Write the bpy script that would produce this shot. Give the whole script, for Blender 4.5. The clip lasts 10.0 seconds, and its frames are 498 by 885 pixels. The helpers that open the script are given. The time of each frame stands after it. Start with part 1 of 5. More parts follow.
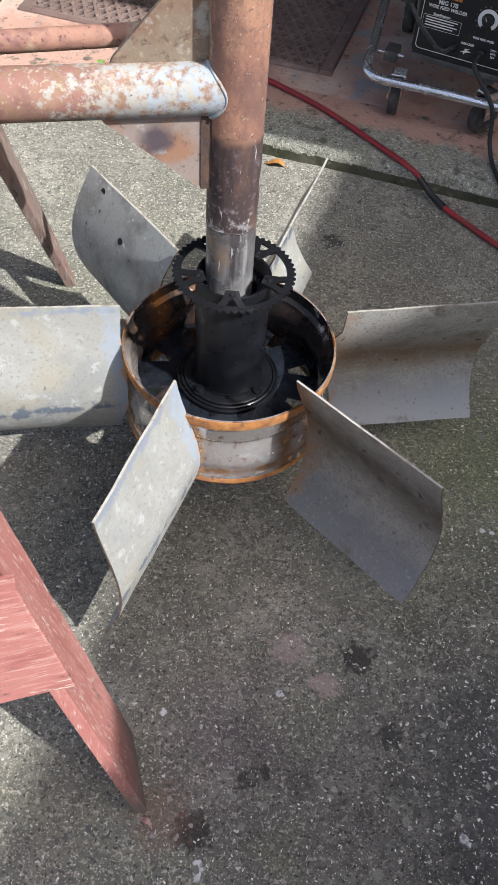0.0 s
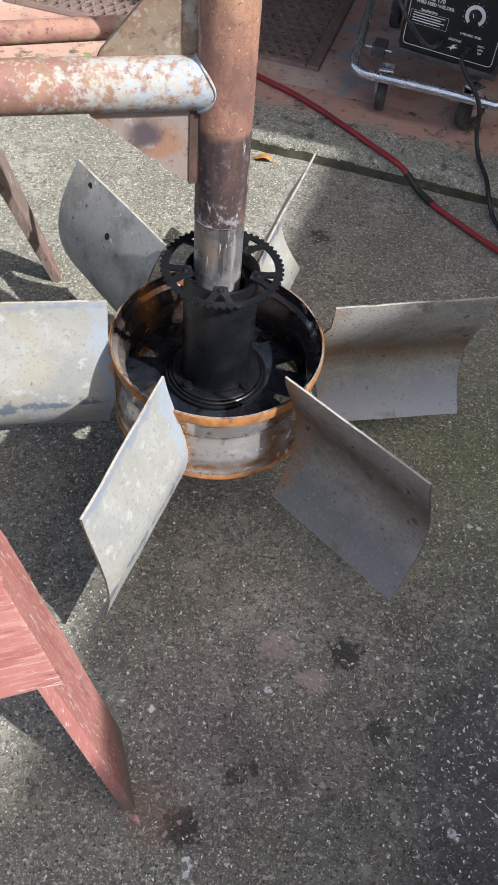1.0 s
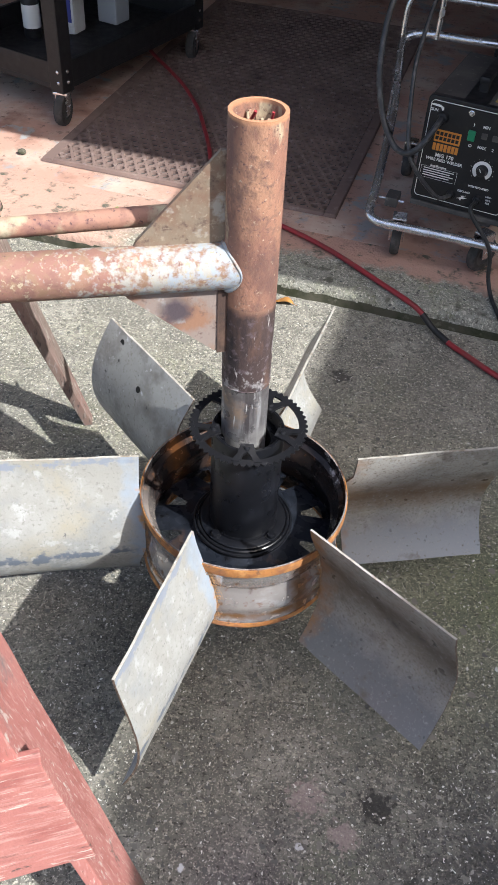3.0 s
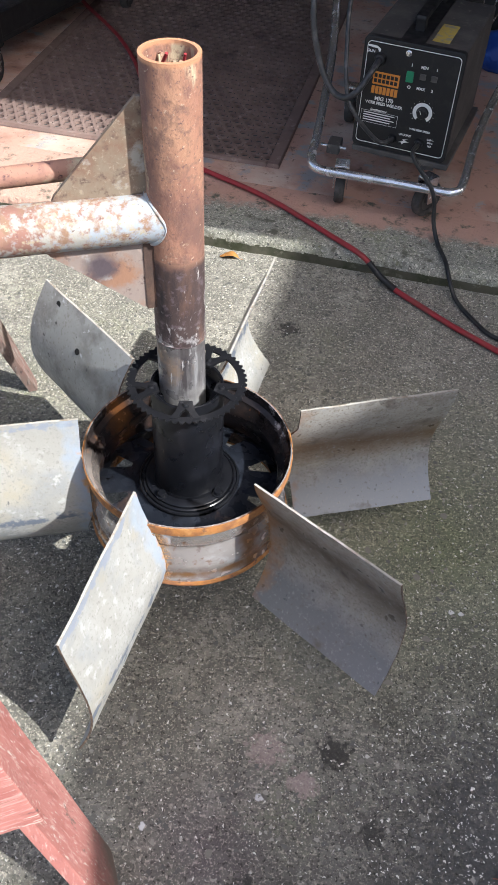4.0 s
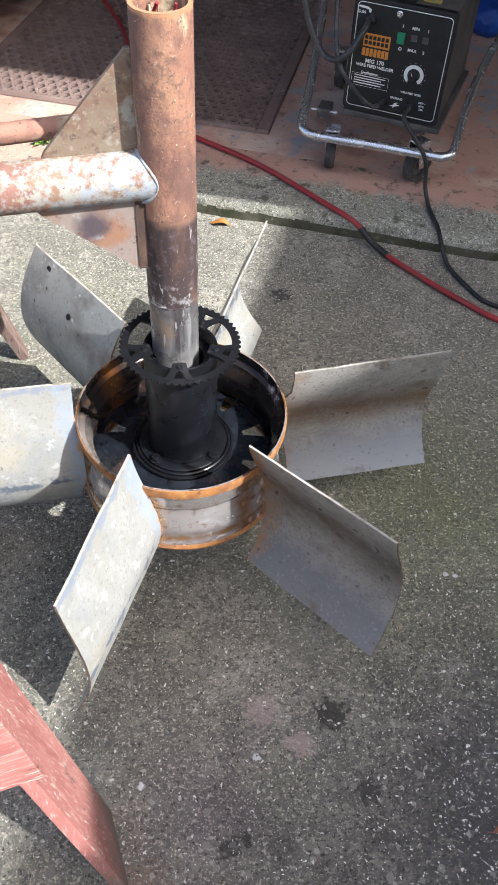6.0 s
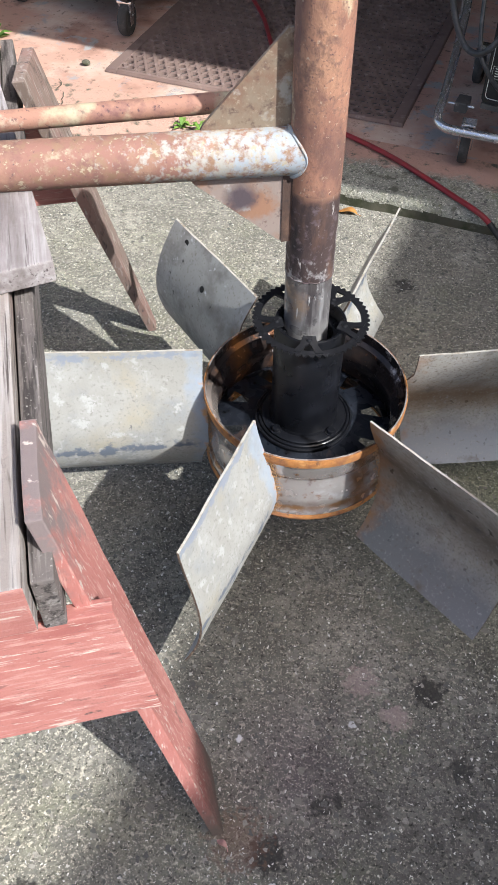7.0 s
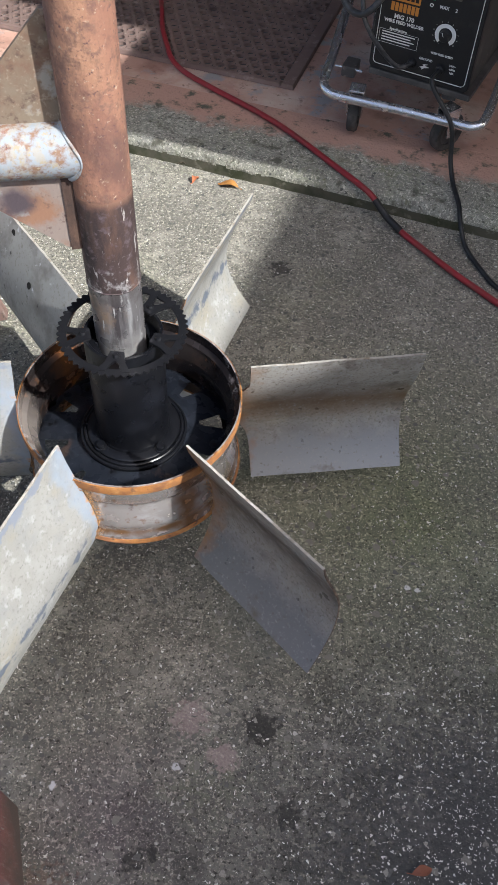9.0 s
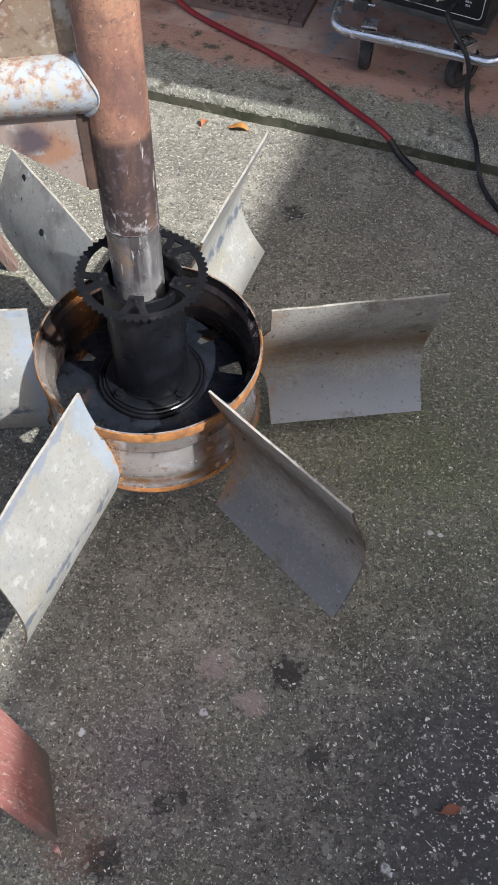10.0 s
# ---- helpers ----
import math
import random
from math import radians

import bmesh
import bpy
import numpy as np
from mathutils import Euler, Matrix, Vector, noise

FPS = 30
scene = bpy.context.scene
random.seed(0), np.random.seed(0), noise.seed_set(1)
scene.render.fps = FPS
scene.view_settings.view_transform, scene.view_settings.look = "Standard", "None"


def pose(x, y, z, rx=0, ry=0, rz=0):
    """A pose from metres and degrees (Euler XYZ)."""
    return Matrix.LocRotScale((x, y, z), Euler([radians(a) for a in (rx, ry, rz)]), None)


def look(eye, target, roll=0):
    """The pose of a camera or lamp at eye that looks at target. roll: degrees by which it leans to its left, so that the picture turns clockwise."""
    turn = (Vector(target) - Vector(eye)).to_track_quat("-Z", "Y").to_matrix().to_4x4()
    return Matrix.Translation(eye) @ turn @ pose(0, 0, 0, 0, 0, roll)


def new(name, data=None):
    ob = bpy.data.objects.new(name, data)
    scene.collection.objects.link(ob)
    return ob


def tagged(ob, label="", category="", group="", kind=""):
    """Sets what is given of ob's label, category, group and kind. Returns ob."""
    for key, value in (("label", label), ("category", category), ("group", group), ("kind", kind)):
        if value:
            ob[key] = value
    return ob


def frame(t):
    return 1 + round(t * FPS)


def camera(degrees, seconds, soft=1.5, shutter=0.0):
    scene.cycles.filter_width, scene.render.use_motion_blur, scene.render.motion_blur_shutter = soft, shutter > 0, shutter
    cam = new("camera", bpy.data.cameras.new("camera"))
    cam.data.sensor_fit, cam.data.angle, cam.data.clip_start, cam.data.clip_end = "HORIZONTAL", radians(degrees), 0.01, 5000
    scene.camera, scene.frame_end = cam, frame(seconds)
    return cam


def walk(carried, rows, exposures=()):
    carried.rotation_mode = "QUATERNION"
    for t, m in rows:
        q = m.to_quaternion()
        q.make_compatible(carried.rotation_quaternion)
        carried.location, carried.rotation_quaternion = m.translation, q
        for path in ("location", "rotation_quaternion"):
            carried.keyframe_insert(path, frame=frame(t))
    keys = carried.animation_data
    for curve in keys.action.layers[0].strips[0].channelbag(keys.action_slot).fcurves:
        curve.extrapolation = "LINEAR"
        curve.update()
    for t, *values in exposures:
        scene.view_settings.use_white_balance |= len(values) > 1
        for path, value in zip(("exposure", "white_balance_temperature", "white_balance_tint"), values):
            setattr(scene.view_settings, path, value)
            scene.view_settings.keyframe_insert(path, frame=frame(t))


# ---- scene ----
cam = camera(32.8, 10.0)
PATH = [
    (0, (0.113, 0.186, 1.431), (0.112, 1.444, -0.124), 5.6),
    (0.5, (0.111, 0.189, 1.428), (0.134, 1.435, -0.136), 6.4),
    (1, (0.109, 0.189, 1.429), (0.142, 1.441, -0.131), 6.8),
    (1.5, (0.108, 0.193, 1.433), (0.126, 1.459, -0.115), 6.1),
    (2, (0.103, 0.2, 1.454), (0.096, 1.503, -0.064), 4.9),
    (2.5, (0.089, 0.211, 1.503), (0.061, 1.62, 0.084), 4.2),
    (2.7, (0.092, 0.213, 1.524), (0.045, 1.657, 0.141), 3.7),
    (3.8, (0.121, 0.217, 1.491), (0.125, 1.589, 0.036), 3.5),
    (4, (0.147, 0.225, 1.501), (0.179, 1.594, 0.043), 3.0),
    (4.5, (0.16, 0.234, 1.491), (0.241, 1.606, 0.038), 2.6),
    (5, (0.142, 0.216, 1.475), (0.225, 1.555, -0.008), 3.5),
    (6.3, (0.14, 0.204, 1.484), (0.169, 1.533, -0.011), 2.9),
    (6.5, (0.128, 0.194, 1.486), (0.114, 1.53, -0.003), 2.8),
    (7, (0.099, 0.136, 1.485), (-0.068, 1.447, -0.016), 0.6),
    (7.2, (0.09, 0.116, 1.488), (-0.085, 1.407, -0.032), 1.3),
    (7.5, (0.118, 0.101, 1.485), (-0.068, 1.367, -0.052), 0.0),
    (8, (0.131, 0.101, 1.47), (0.035, 1.327, -0.107), 1.0),
    (8.5, (0.228, 0.201, 1.463), (0.206, 1.412, -0.128), 1.9),
    (9, (0.326, 0.352, 1.469), (0.257, 1.576, -0.111), 3.3),
    (9.5, (0.33, 0.381, 1.447), (0.221, 1.561, -0.164), 3.2),
    (10, (0.297, 0.347, 1.442), (0.227, 1.487, -0.2), 2.1),
]
walk(cam, [(t, look(eye, target, roll)) for t, eye, target, roll in PATH],
     [(0, 0.92), (2, 0.95), (2.5, 1.05), (4, 1.22), (4.5, 1.38), (5, 1.42), (6.5, 1.19), (7, 1.02), (8, 0.85), (8.5, 0.88), (9, 0.92), (10, 0.9)])

# ---- light ----
SUN_AZ, SUN_EL = 0.98, radians(45.0)      # the sun stands to the right of and behind the camera
sun_dir = Vector((math.sin(SUN_AZ) * math.cos(SUN_EL), -math.cos(SUN_AZ) * math.cos(SUN_EL), math.sin(SUN_EL)))
world = bpy.data.worlds.new("world")
scene.world = world
world.use_nodes = True
wn = world.node_tree.nodes
sky = wn.new("ShaderNodeTexSky")
sky.sky_type, sky.sun_disc, sky.sun_elevation = "NISHITA", False, SUN_EL
sky.sun_rotation = math.pi - SUN_AZ
sky.dust_density, sky.ozone_density, sky.air_density = 3.4, 0.6, 0.85
world.node_tree.links.new(sky.outputs[0], wn["Background"].inputs[0])
wn["Background"].inputs[1].default_value = 0.14
sun = new("sun", bpy.data.lights.new("sun", "SUN"))
sun.data.energy, sun.data.angle, sun.data.color = 3.6, radians(0.55), (0.975, 0.985, 0.985)
sun.matrix_world = look(sun_dir * 20, (0, 0, 0))


# ---- material helpers ----
def material(name, base, rough=0.6, metal=0.0, layers=(), bump=(), rough_var=0.0, coord="Object", rand=0.0, spec=0.4):
    """layers: (colour, scale, low, high, detail, stretch); bump: (scale, strength, distance)."""
    m = bpy.data.materials.new(name)
    m.use_nodes = True
    n, l = m.node_tree.nodes, m.node_tree.links
    b = n["Principled BSDF"]
    b.inputs["Metallic"].default_value = metal
    b.inputs["Roughness"].default_value = rough
    b.inputs["Specular IOR Level"].default_value = spec
    tc = n.new("ShaderNodeTexCoord")
    src = tc.outputs[coord]
    rgb = n.new("ShaderNodeRGB")
    rgb.outputs[0].default_value = (*base, 1)
    out = rgb.outputs[0]
    if rand:
        oi = n.new("ShaderNodeObjectInfo")
        hs = n.new("ShaderNodeHueSaturation")
        mr = n.new("ShaderNodeMapRange")
        mr.inputs["To Min"].default_value, mr.inputs["To Max"].default_value = 1 - rand, 1 + rand
        l.new(oi.outputs["Random"], mr.inputs["Value"])
        l.new(mr.outputs[0], hs.inputs["Value"])
        l.new(out, hs.inputs["Color"])
        out = hs.outputs[0]
    k = 0
    for layer in layers:
        colour, scale, low, high = layer[:4]
        detail = layer[4] if len(layer) > 4 else 5
        stretch = layer[5] if len(layer) > 5 else (1, 1, 1)
        mp = n.new("ShaderNodeMapping")
        mp.inputs["Scale"].default_value = stretch
        mp.inputs["Location"].default_value = (3.7 * k, 1.3 * k, 2.1 * k)
        k += 1
        l.new(src, mp.inputs[0])
        no = n.new("ShaderNodeTexNoise")
        no.inputs["Scale"].default_value, no.inputs["Detail"].default_value = scale, detail
        no.inputs["Roughness"].default_value = 0.62
        l.new(mp.outputs[0], no.inputs["Vector"])
        mr = n.new("ShaderNodeMapRange")
        mr.inputs["From Min"].default_value, mr.inputs["From Max"].default_value = low, high
        l.new(no.outputs[0], mr.inputs["Value"])
        mx = n.new("ShaderNodeMix")
        mx.data_type = "RGBA"
        l.new(mr.outputs[0], mx.inputs["Factor"])
        l.new(out, mx.inputs["A"])
        mx.inputs["B"].default_value = (*colour, 1)
        out = mx.outputs["Result"]
    l.new(out, b.inputs["Base Color"])
    if rough_var:
        no = n.new("ShaderNodeTexNoise")
        no.inputs["Scale"].default_value, no.inputs["Detail"].default_value = 35, 6
        l.new(src, no.inputs["Vector"])
        mr = n.new("ShaderNodeMapRange")
        mr.inputs["From Min"].default_value, mr.inputs["From Max"].default_value = 0.3, 0.7
        mr.inputs["To Min"].default_value, mr.inputs["To Max"].default_value = max(0.05, rough - rough_var), min(1, rough + rough_var)
        l.new(no.outputs[0], mr.inputs["Value"])
        l.new(mr.outputs[0], b.inputs["Roughness"])
    prev = None
    for scale, strength, dist in bump:
        no = n.new("ShaderNodeTexNoise")
        no.inputs["Scale"].default_value, no.inputs["Detail"].default_value = scale, 5
        l.new(src, no.inputs["Vector"])
        bu = n.new("ShaderNodeBump")
        bu.inputs["Strength"].default_value, bu.inputs["Distance"].default_value = strength, dist
        l.new(no.outputs[0], bu.inputs["Height"])
        if prev:
            l.new(prev, bu.inputs["Normal"])
        prev = bu.outputs[0]
    if prev:
        l.new(prev, b.inputs["Normal"])
    return m


def concrete(name, base, dark, moss, moss_low, moss_high, flecks=1.0, spots=(), scatter=None, zones=()):
    """Worn exposed-aggregate concrete: small stones and pale flecks in a blotchy matrix; spots: (x, y, radius, colour, strength); zones: (x, y, inner, outer, colour, strength)."""
    m = material(name, base, 0.86, 0, [(dark, 2.1, 0.4, 0.66, 7), (moss, 2.7, moss_low, moss_high, 9), (dark, 13, 0.44, 0.64, 9), (dark, 55, 0.45, 0.6, 8), ((base[0] * 1.4, base[1] * 1.37, base[2] * 1.32), 110, 0.55, 0.63, 8), ((dark[0] * 0.42, dark[1] * 0.42, dark[2] * 0.4), 140, 0.545, 0.64, 8), ((base[0] * 1.5, base[1] * 1.47, base[2] * 1.42), 260, 0.57, 0.63, 6)],
                 [(9, 0.25, 0.01), (75, 0.65, 0.01), (240, 0.6, 0.003)], spec=0.25)
    n, l = m.node_tree.nodes, m.node_tree.links
    b = n["Principled BSDF"]
    tc = n.new("ShaderNodeTexCoord")
    warp = n.new("ShaderNodeTexNoise")
    warp.inputs["Scale"].default_value, warp.inputs["Detail"].default_value = 130, 2
    l.new(tc.outputs["Object"], warp.inputs["Vector"])
    off = n.new("ShaderNodeVectorMath")
    off.operation = "MULTIPLY_ADD"
    off.inputs[1].default_value = (0.014, 0.014, 0.0)
    l.new(warp.outputs["Color"], off.inputs[0])
    l.new(tc.outputs["Object"], off.inputs[2])
    out = b.inputs["Base Color"].links[0].from_socket

    def mixed(factor, colour, out):
        mx = n.new("ShaderNodeMix")
        mx.data_type = "RGBA"
        l.new(factor, mx.inputs["Factor"])
        l.new(out, mx.inputs["A"])
        mx.inputs["B"].default_value = (*colour, 1)
        return mx.outputs["Result"]

    def maths(kind, a, c):
        q = n.new("ShaderNodeMath")
        q.operation = kind
        for k, v in enumerate((a, c)):
            if isinstance(v, (int, float)):
                q.inputs[k].default_value = v
            else:
                l.new(v, q.inputs[k])
        return q.outputs[0]

    sep = n.new("ShaderNodeSeparateXYZ")
    l.new(tc.outputs["Object"], sep.inputs[0])

    def near(x, y, r0, r1, rough, grain=90):
        """1 within r0 of the point, 0 beyond r1, with a ragged edge."""
        d = n.new("ShaderNodeVectorMath")
        d.operation = "DISTANCE"
        d.inputs[1].default_value = (x, y, 0)
        l.new(tc.outputs["Object"], d.inputs[0])
        no = n.new("ShaderNodeTexNoise")
        no.inputs["Scale"].default_value, no.inputs["Detail"].default_value = grain, 8
        l.new(tc.outputs["Object"], no.inputs["Vector"])
        wob = maths("MULTIPLY_ADD", no.outputs[0], rough)
        wob.node.inputs[2].default_value = -rough / 2
        dist = maths("ADD", d.outputs["Value"], wob)
        mr = n.new("ShaderNodeMapRange")
        mr.inputs["From Min"].default_value, mr.inputs["From Max"].default_value = r1, r0
        l.new(dist, mr.inputs["Value"])
        return mr.outputs[0]

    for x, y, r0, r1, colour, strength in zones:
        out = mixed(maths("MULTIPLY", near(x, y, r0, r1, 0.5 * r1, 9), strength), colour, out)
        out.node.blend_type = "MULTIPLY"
    for x, y, r, colour, strength in spots:
        out = mixed(maths("MULTIPLY", near(x, y, r * 0.6, r * 0.95, r * 2.4), strength), colour, out)
    for scale, reach, share, colour in ((60, 0.4, 0.08, (0.2, 0.19, 0.165)), (85, 0.38, 0.09, (0.12, 0.12, 0.107)), (105, 0.36, 0.08, (0.29, 0.275, 0.24)), (150, 0.32, 0.02, (0.5, 0.48, 0.43)), (210, 0.34, 0.03, (0.66, 0.64, 0.58)), (300, 0.32, 0.04, (0.74, 0.72, 0.67))):
        vo = n.new("ShaderNodeTexVoronoi")
        vo.inputs["Scale"].default_value = scale
        l.new(off.outputs[0], vo.inputs["Vector"])
        sp = n.new("ShaderNodeSeparateColor")
        l.new(vo.outputs["Color"], sp.inputs[0])
        size = maths("MULTIPLY_ADD", sp.outputs[1], reach)
        size.node.inputs[2].default_value = 0.12
        inside = maths("LESS_THAN", vo.outputs["Distance"], size)
        chance = share * flecks
        pick = maths("LESS_THAN", sp.outputs[0], chance)
        if scatter and scale > 150:
            more = maths("MULTIPLY", near(scatter[0], scatter[1], 0.02, scatter[2], 0.12), scatter[3])
            pick = maths("LESS_THAN", sp.outputs[0], maths("ADD", more, chance))
        out = mixed(maths("MULTIPLY", inside, pick), colour, out)
    l.new(out, b.inputs["Base Color"])
    return m


SOOT, CHALK, PINK = (0.035, 0.033, 0.03), (0.66, 0.66, 0.66), (0.36, 0.28, 0.26)
GROUND_SPOTS = [(0.349, 0.866, 0.035, SOOT, 0.85), (0.404, 0.728, 0.026, SOOT, 0.7), (0.164, 0.634, 0.02, SOOT, 0.8), (0.19, 0.648, 0.014, SOOT, 0.8),
                (0.083, 0.545, 0.036, SOOT, 0.85), (0.284, 2.072, 0.035, SOOT, 0.75), (0.221, 0.870, 0.04, PINK, 0.55), (0.285, 0.808, 0.03, PINK, 0.6),
                (0.21, 0.785, 0.008, CHALK, 0.7), (0.097, 0.494, 0.011, CHALK, 0.8), (0.099, 0.478, 0.008, CHALK, 0.7), (0.519, 0.574, 0.010, CHALK, 0.85), (0.527, 0.566, 0.006, CHALK, 0.8), (0.012, 0.73, 0.008, CHALK, 1.0),
                (0.605, 1.172, 0.007, CHALK, 0.8), (0.626, 1.168, 0.007, CHALK, 0.8), (0.03, 0.56, 0.06, (0.2, 0.11, 0.075), 0.4), (-0.25, 0.424, 0.05, SOOT, 0.6), (0.25, 0.63, 0.03, SOOT, 0.35), (0.31, 1.05, 0.1, (0.15, 0.15, 0.12), 0.4), (0.74, 0.66, 0.3, (0.07, 0.069, 0.068), 0.7), (-0.3, 0.44, 0.022, SOOT, 0.85), (-0.262, 0.432, 0.024, SOOT, 0.85), (-0.12, 0.395, 0.02, (0.1, 0.07, 0.055), 0.6), (-0.035, 0.37, 0.024, SOOT, 0.8), (0.005, 0.358, 0.026, SOOT, 0.85), (0.045, 0.348, 0.02, SOOT, 0.8)]
# The zone at (-0.1, 1.1) paints the rotor's shade into the concrete.
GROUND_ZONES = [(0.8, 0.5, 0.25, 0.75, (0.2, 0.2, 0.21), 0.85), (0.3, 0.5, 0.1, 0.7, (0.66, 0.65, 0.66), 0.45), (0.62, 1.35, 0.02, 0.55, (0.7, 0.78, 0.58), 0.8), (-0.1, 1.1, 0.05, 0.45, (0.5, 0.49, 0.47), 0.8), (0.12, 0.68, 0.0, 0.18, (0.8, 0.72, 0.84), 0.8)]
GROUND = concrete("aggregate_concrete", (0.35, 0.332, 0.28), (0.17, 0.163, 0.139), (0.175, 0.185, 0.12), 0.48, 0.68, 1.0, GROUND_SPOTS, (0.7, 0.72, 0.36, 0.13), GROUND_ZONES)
KERB = concrete("mossy_kerb_concrete", (0.42, 0.41, 0.355), (0.26, 0.255, 0.215), (0.22, 0.23, 0.13), 0.45, 0.66, 0.5)
# Moss and dirt; the undercut's shade is also mixed into this dark colour.
KERB_FACE = material("dark_mossy_kerb_face", (0.09, 0.085, 0.06), 0.95, 0, [((0.045, 0.05, 0.025), 12, 0.45, 0.62, 8), ((0.17, 0.16, 0.12), 30, 0.58, 0.68, 7)], [(60, 0.6, 0.005)])
RED_FLOOR = material("worn_red_floor_paint", (0.52, 0.315, 0.24), 0.7, 0, [((0.6, 0.49, 0.41), 3.2, 0.46, 0.64, 9), ((0.3, 0.16, 0.12), 5, 0.54, 0.72, 8), ((0.36, 0.37, 0.37), 7, 0.6, 0.66, 8), ((0.2, 0.13, 0.1), 40, 0.6, 0.7, 7)], [(60, 0.4, 0.003), (220, 0.4, 0.001)])
RUBBER_MAT = material("dusty_rubber", (0.19, 0.13, 0.112), 0.88, 0, [((0.27, 0.19, 0.16), 4, 0.45, 0.7, 8), ((0.34, 0.265, 0.235), 30, 0.58, 0.75, 6), ((0.11, 0.075, 0.065), 9, 0.56, 0.72, 8)], [(120, 0.3, 0.002)])
RUST_PIPE = material("rusty_painted_steel", (0.33, 0.175, 0.125), 0.75, 0.0, [((0.42, 0.25, 0.16), 9, 0.48, 0.64, 7), ((0.2, 0.1, 0.085), 26, 0.52, 0.68, 7), ((0.44, 0.36, 0.27), 14, 0.62, 0.7, 7), ((0.11, 0.06, 0.06), 120, 0.58, 0.68, 4)], [(60, 0.35, 0.003), (250, 0.4, 0.001)])
GUSSET = material("grey_rusty_plate", (0.24, 0.19, 0.14), 0.78, 0.1, [((0.21, 0.125, 0.085), 16, 0.46, 0.62, 10), ((0.37, 0.35, 0.31), 22, 0.57, 0.65, 10), ((0.13, 0.085, 0.065), 55, 0.54, 0.66, 9), ((0.33, 0.27, 0.2), 120, 0.56, 0.66, 8)], [(70, 0.5, 0.002), (220, 0.5, 0.001)])
GUSSET_LOW = material("scorched_plate", (0.3, 0.24, 0.21), 0.78, 0.1, [((0.31, 0.17, 0.11), 16, 0.48, 0.62, 10), ((0.42, 0.4, 0.38), 24, 0.57, 0.65, 10), ((0.14, 0.09, 0.08), 60, 0.56, 0.67, 9)], [(70, 0.4, 0.002), (220, 0.4, 0.001)])
BLACK = material("black_spray_paint", (0.0055, 0.006, 0.008), 0.34, 0, [((0.011, 0.012, 0.016), 15, 0.5, 0.7, 8), ((0.04, 0.04, 0.043), 70, 0.67, 0.71, 9)], [(60, 0.2, 0.001), (220, 0.2, 0.0006)], 0.12, spec=0.32)
DISC = material("blue_black_paint", (0.022, 0.027, 0.038), 0.27, 0.1, [((0.045, 0.053, 0.072), 12, 0.46, 0.66, 9), ((0.1, 0.07, 0.06), 20, 0.62, 0.69, 9), ((0.01, 0.01, 0.012), 30, 0.55, 0.65, 9)], [(60, 0.25, 0.0012), (220, 0.2, 0.0006)], 0.14)
SCORCH_END = material("heat_scorched_pipe", (0.075, 0.052, 0.05), 0.55, 0.15, [((0.17, 0.1, 0.075), 14, 0.5, 0.64, 10, (1, 1, 0.35)), ((0.035, 0.028, 0.032), 20, 0.5, 0.64, 10, (1, 1, 0.3)), ((0.15, 0.115, 0.125), 70, 0.54, 0.66, 9), ((0.52, 0.5, 0.49), 90, 0.635, 0.69, 10, (1, 1, 0.25))], [(60, 0.4, 0.002), (250, 0.5, 0.001)], 0.12)
CHAINRING = material("black_anodised_alloy", (0.012, 0.0125, 0.015), 0.4, 0.2, [((0.045, 0.045, 0.05), 60, 0.58, 0.7, 6)], (), 0.12, spec=0.35)
RIM_OUT = material("worn_wheel_steel", (0.64, 0.6, 0.58), 0.2, 0.7, [((0.45, 0.36, 0.33), 9, 0.5, 0.66, 10), ((0.8, 0.79, 0.8), 14, 0.55, 0.66, 10, (1, 1, 2)), ((0.26, 0.18, 0.16), 22, 0.6, 0.68, 10), ((0.4, 0.24, 0.15), 40, 0.6, 0.68, 10)], [(90, 0.25, 0.001), (260, 0.15, 0.0005)], 0.12)
# Inner faces of the rim: a much darker base colour than the outside.
RIM_IN = material("dark_wheel_steel", (0.05, 0.042, 0.042), 0.22, 0.6, [((0.14, 0.085, 0.065), 8, 0.5, 0.64, 9), ((0.025, 0.022, 0.022), 10, 0.5, 0.62, 9, (1, 1, 3)), ((0.5, 0.47, 0.45), 15, 0.62, 0.66, 9), ((0.3, 0.13, 0.05), 20, 0.63, 0.68, 9)], [(50, 0.35, 0.002), (200, 0.2, 0.0006)], 0.12)
RUST = material("fresh_orange_rust", (0.42, 0.18, 0.055), 0.85, 0, [((0.25, 0.11, 0.05), 22, 0.44, 0.6, 9), ((0.5, 0.26, 0.095), 45, 0.54, 0.68, 9), ((0.12, 0.07, 0.05), 70, 0.57, 0.68, 8)], [(110, 0.6, 0.003), (300, 0.4, 0.001)])
PALE = material("pale_chalky_paint_on_steel", (0.29, 0.287, 0.265), 0.6, 0, [((0.33, 0.33, 0.315), 14, 0.42, 0.62, 10), ((0.22, 0.238, 0.25), 9, 0.5, 0.7, 10), ((0.315, 0.285, 0.215), 6, 0.54, 0.72, 10), ((0.38, 0.38, 0.375), 34, 0.56, 0.65, 10), ((0.22, 0.216, 0.2), 160, 0.54, 0.68, 9), ((0.12, 0.12, 0.125), 50, 0.69, 0.72, 10)], [(70, 0.3, 0.0015), (240, 0.35, 0.0008)], 0.14, spec=0.3)
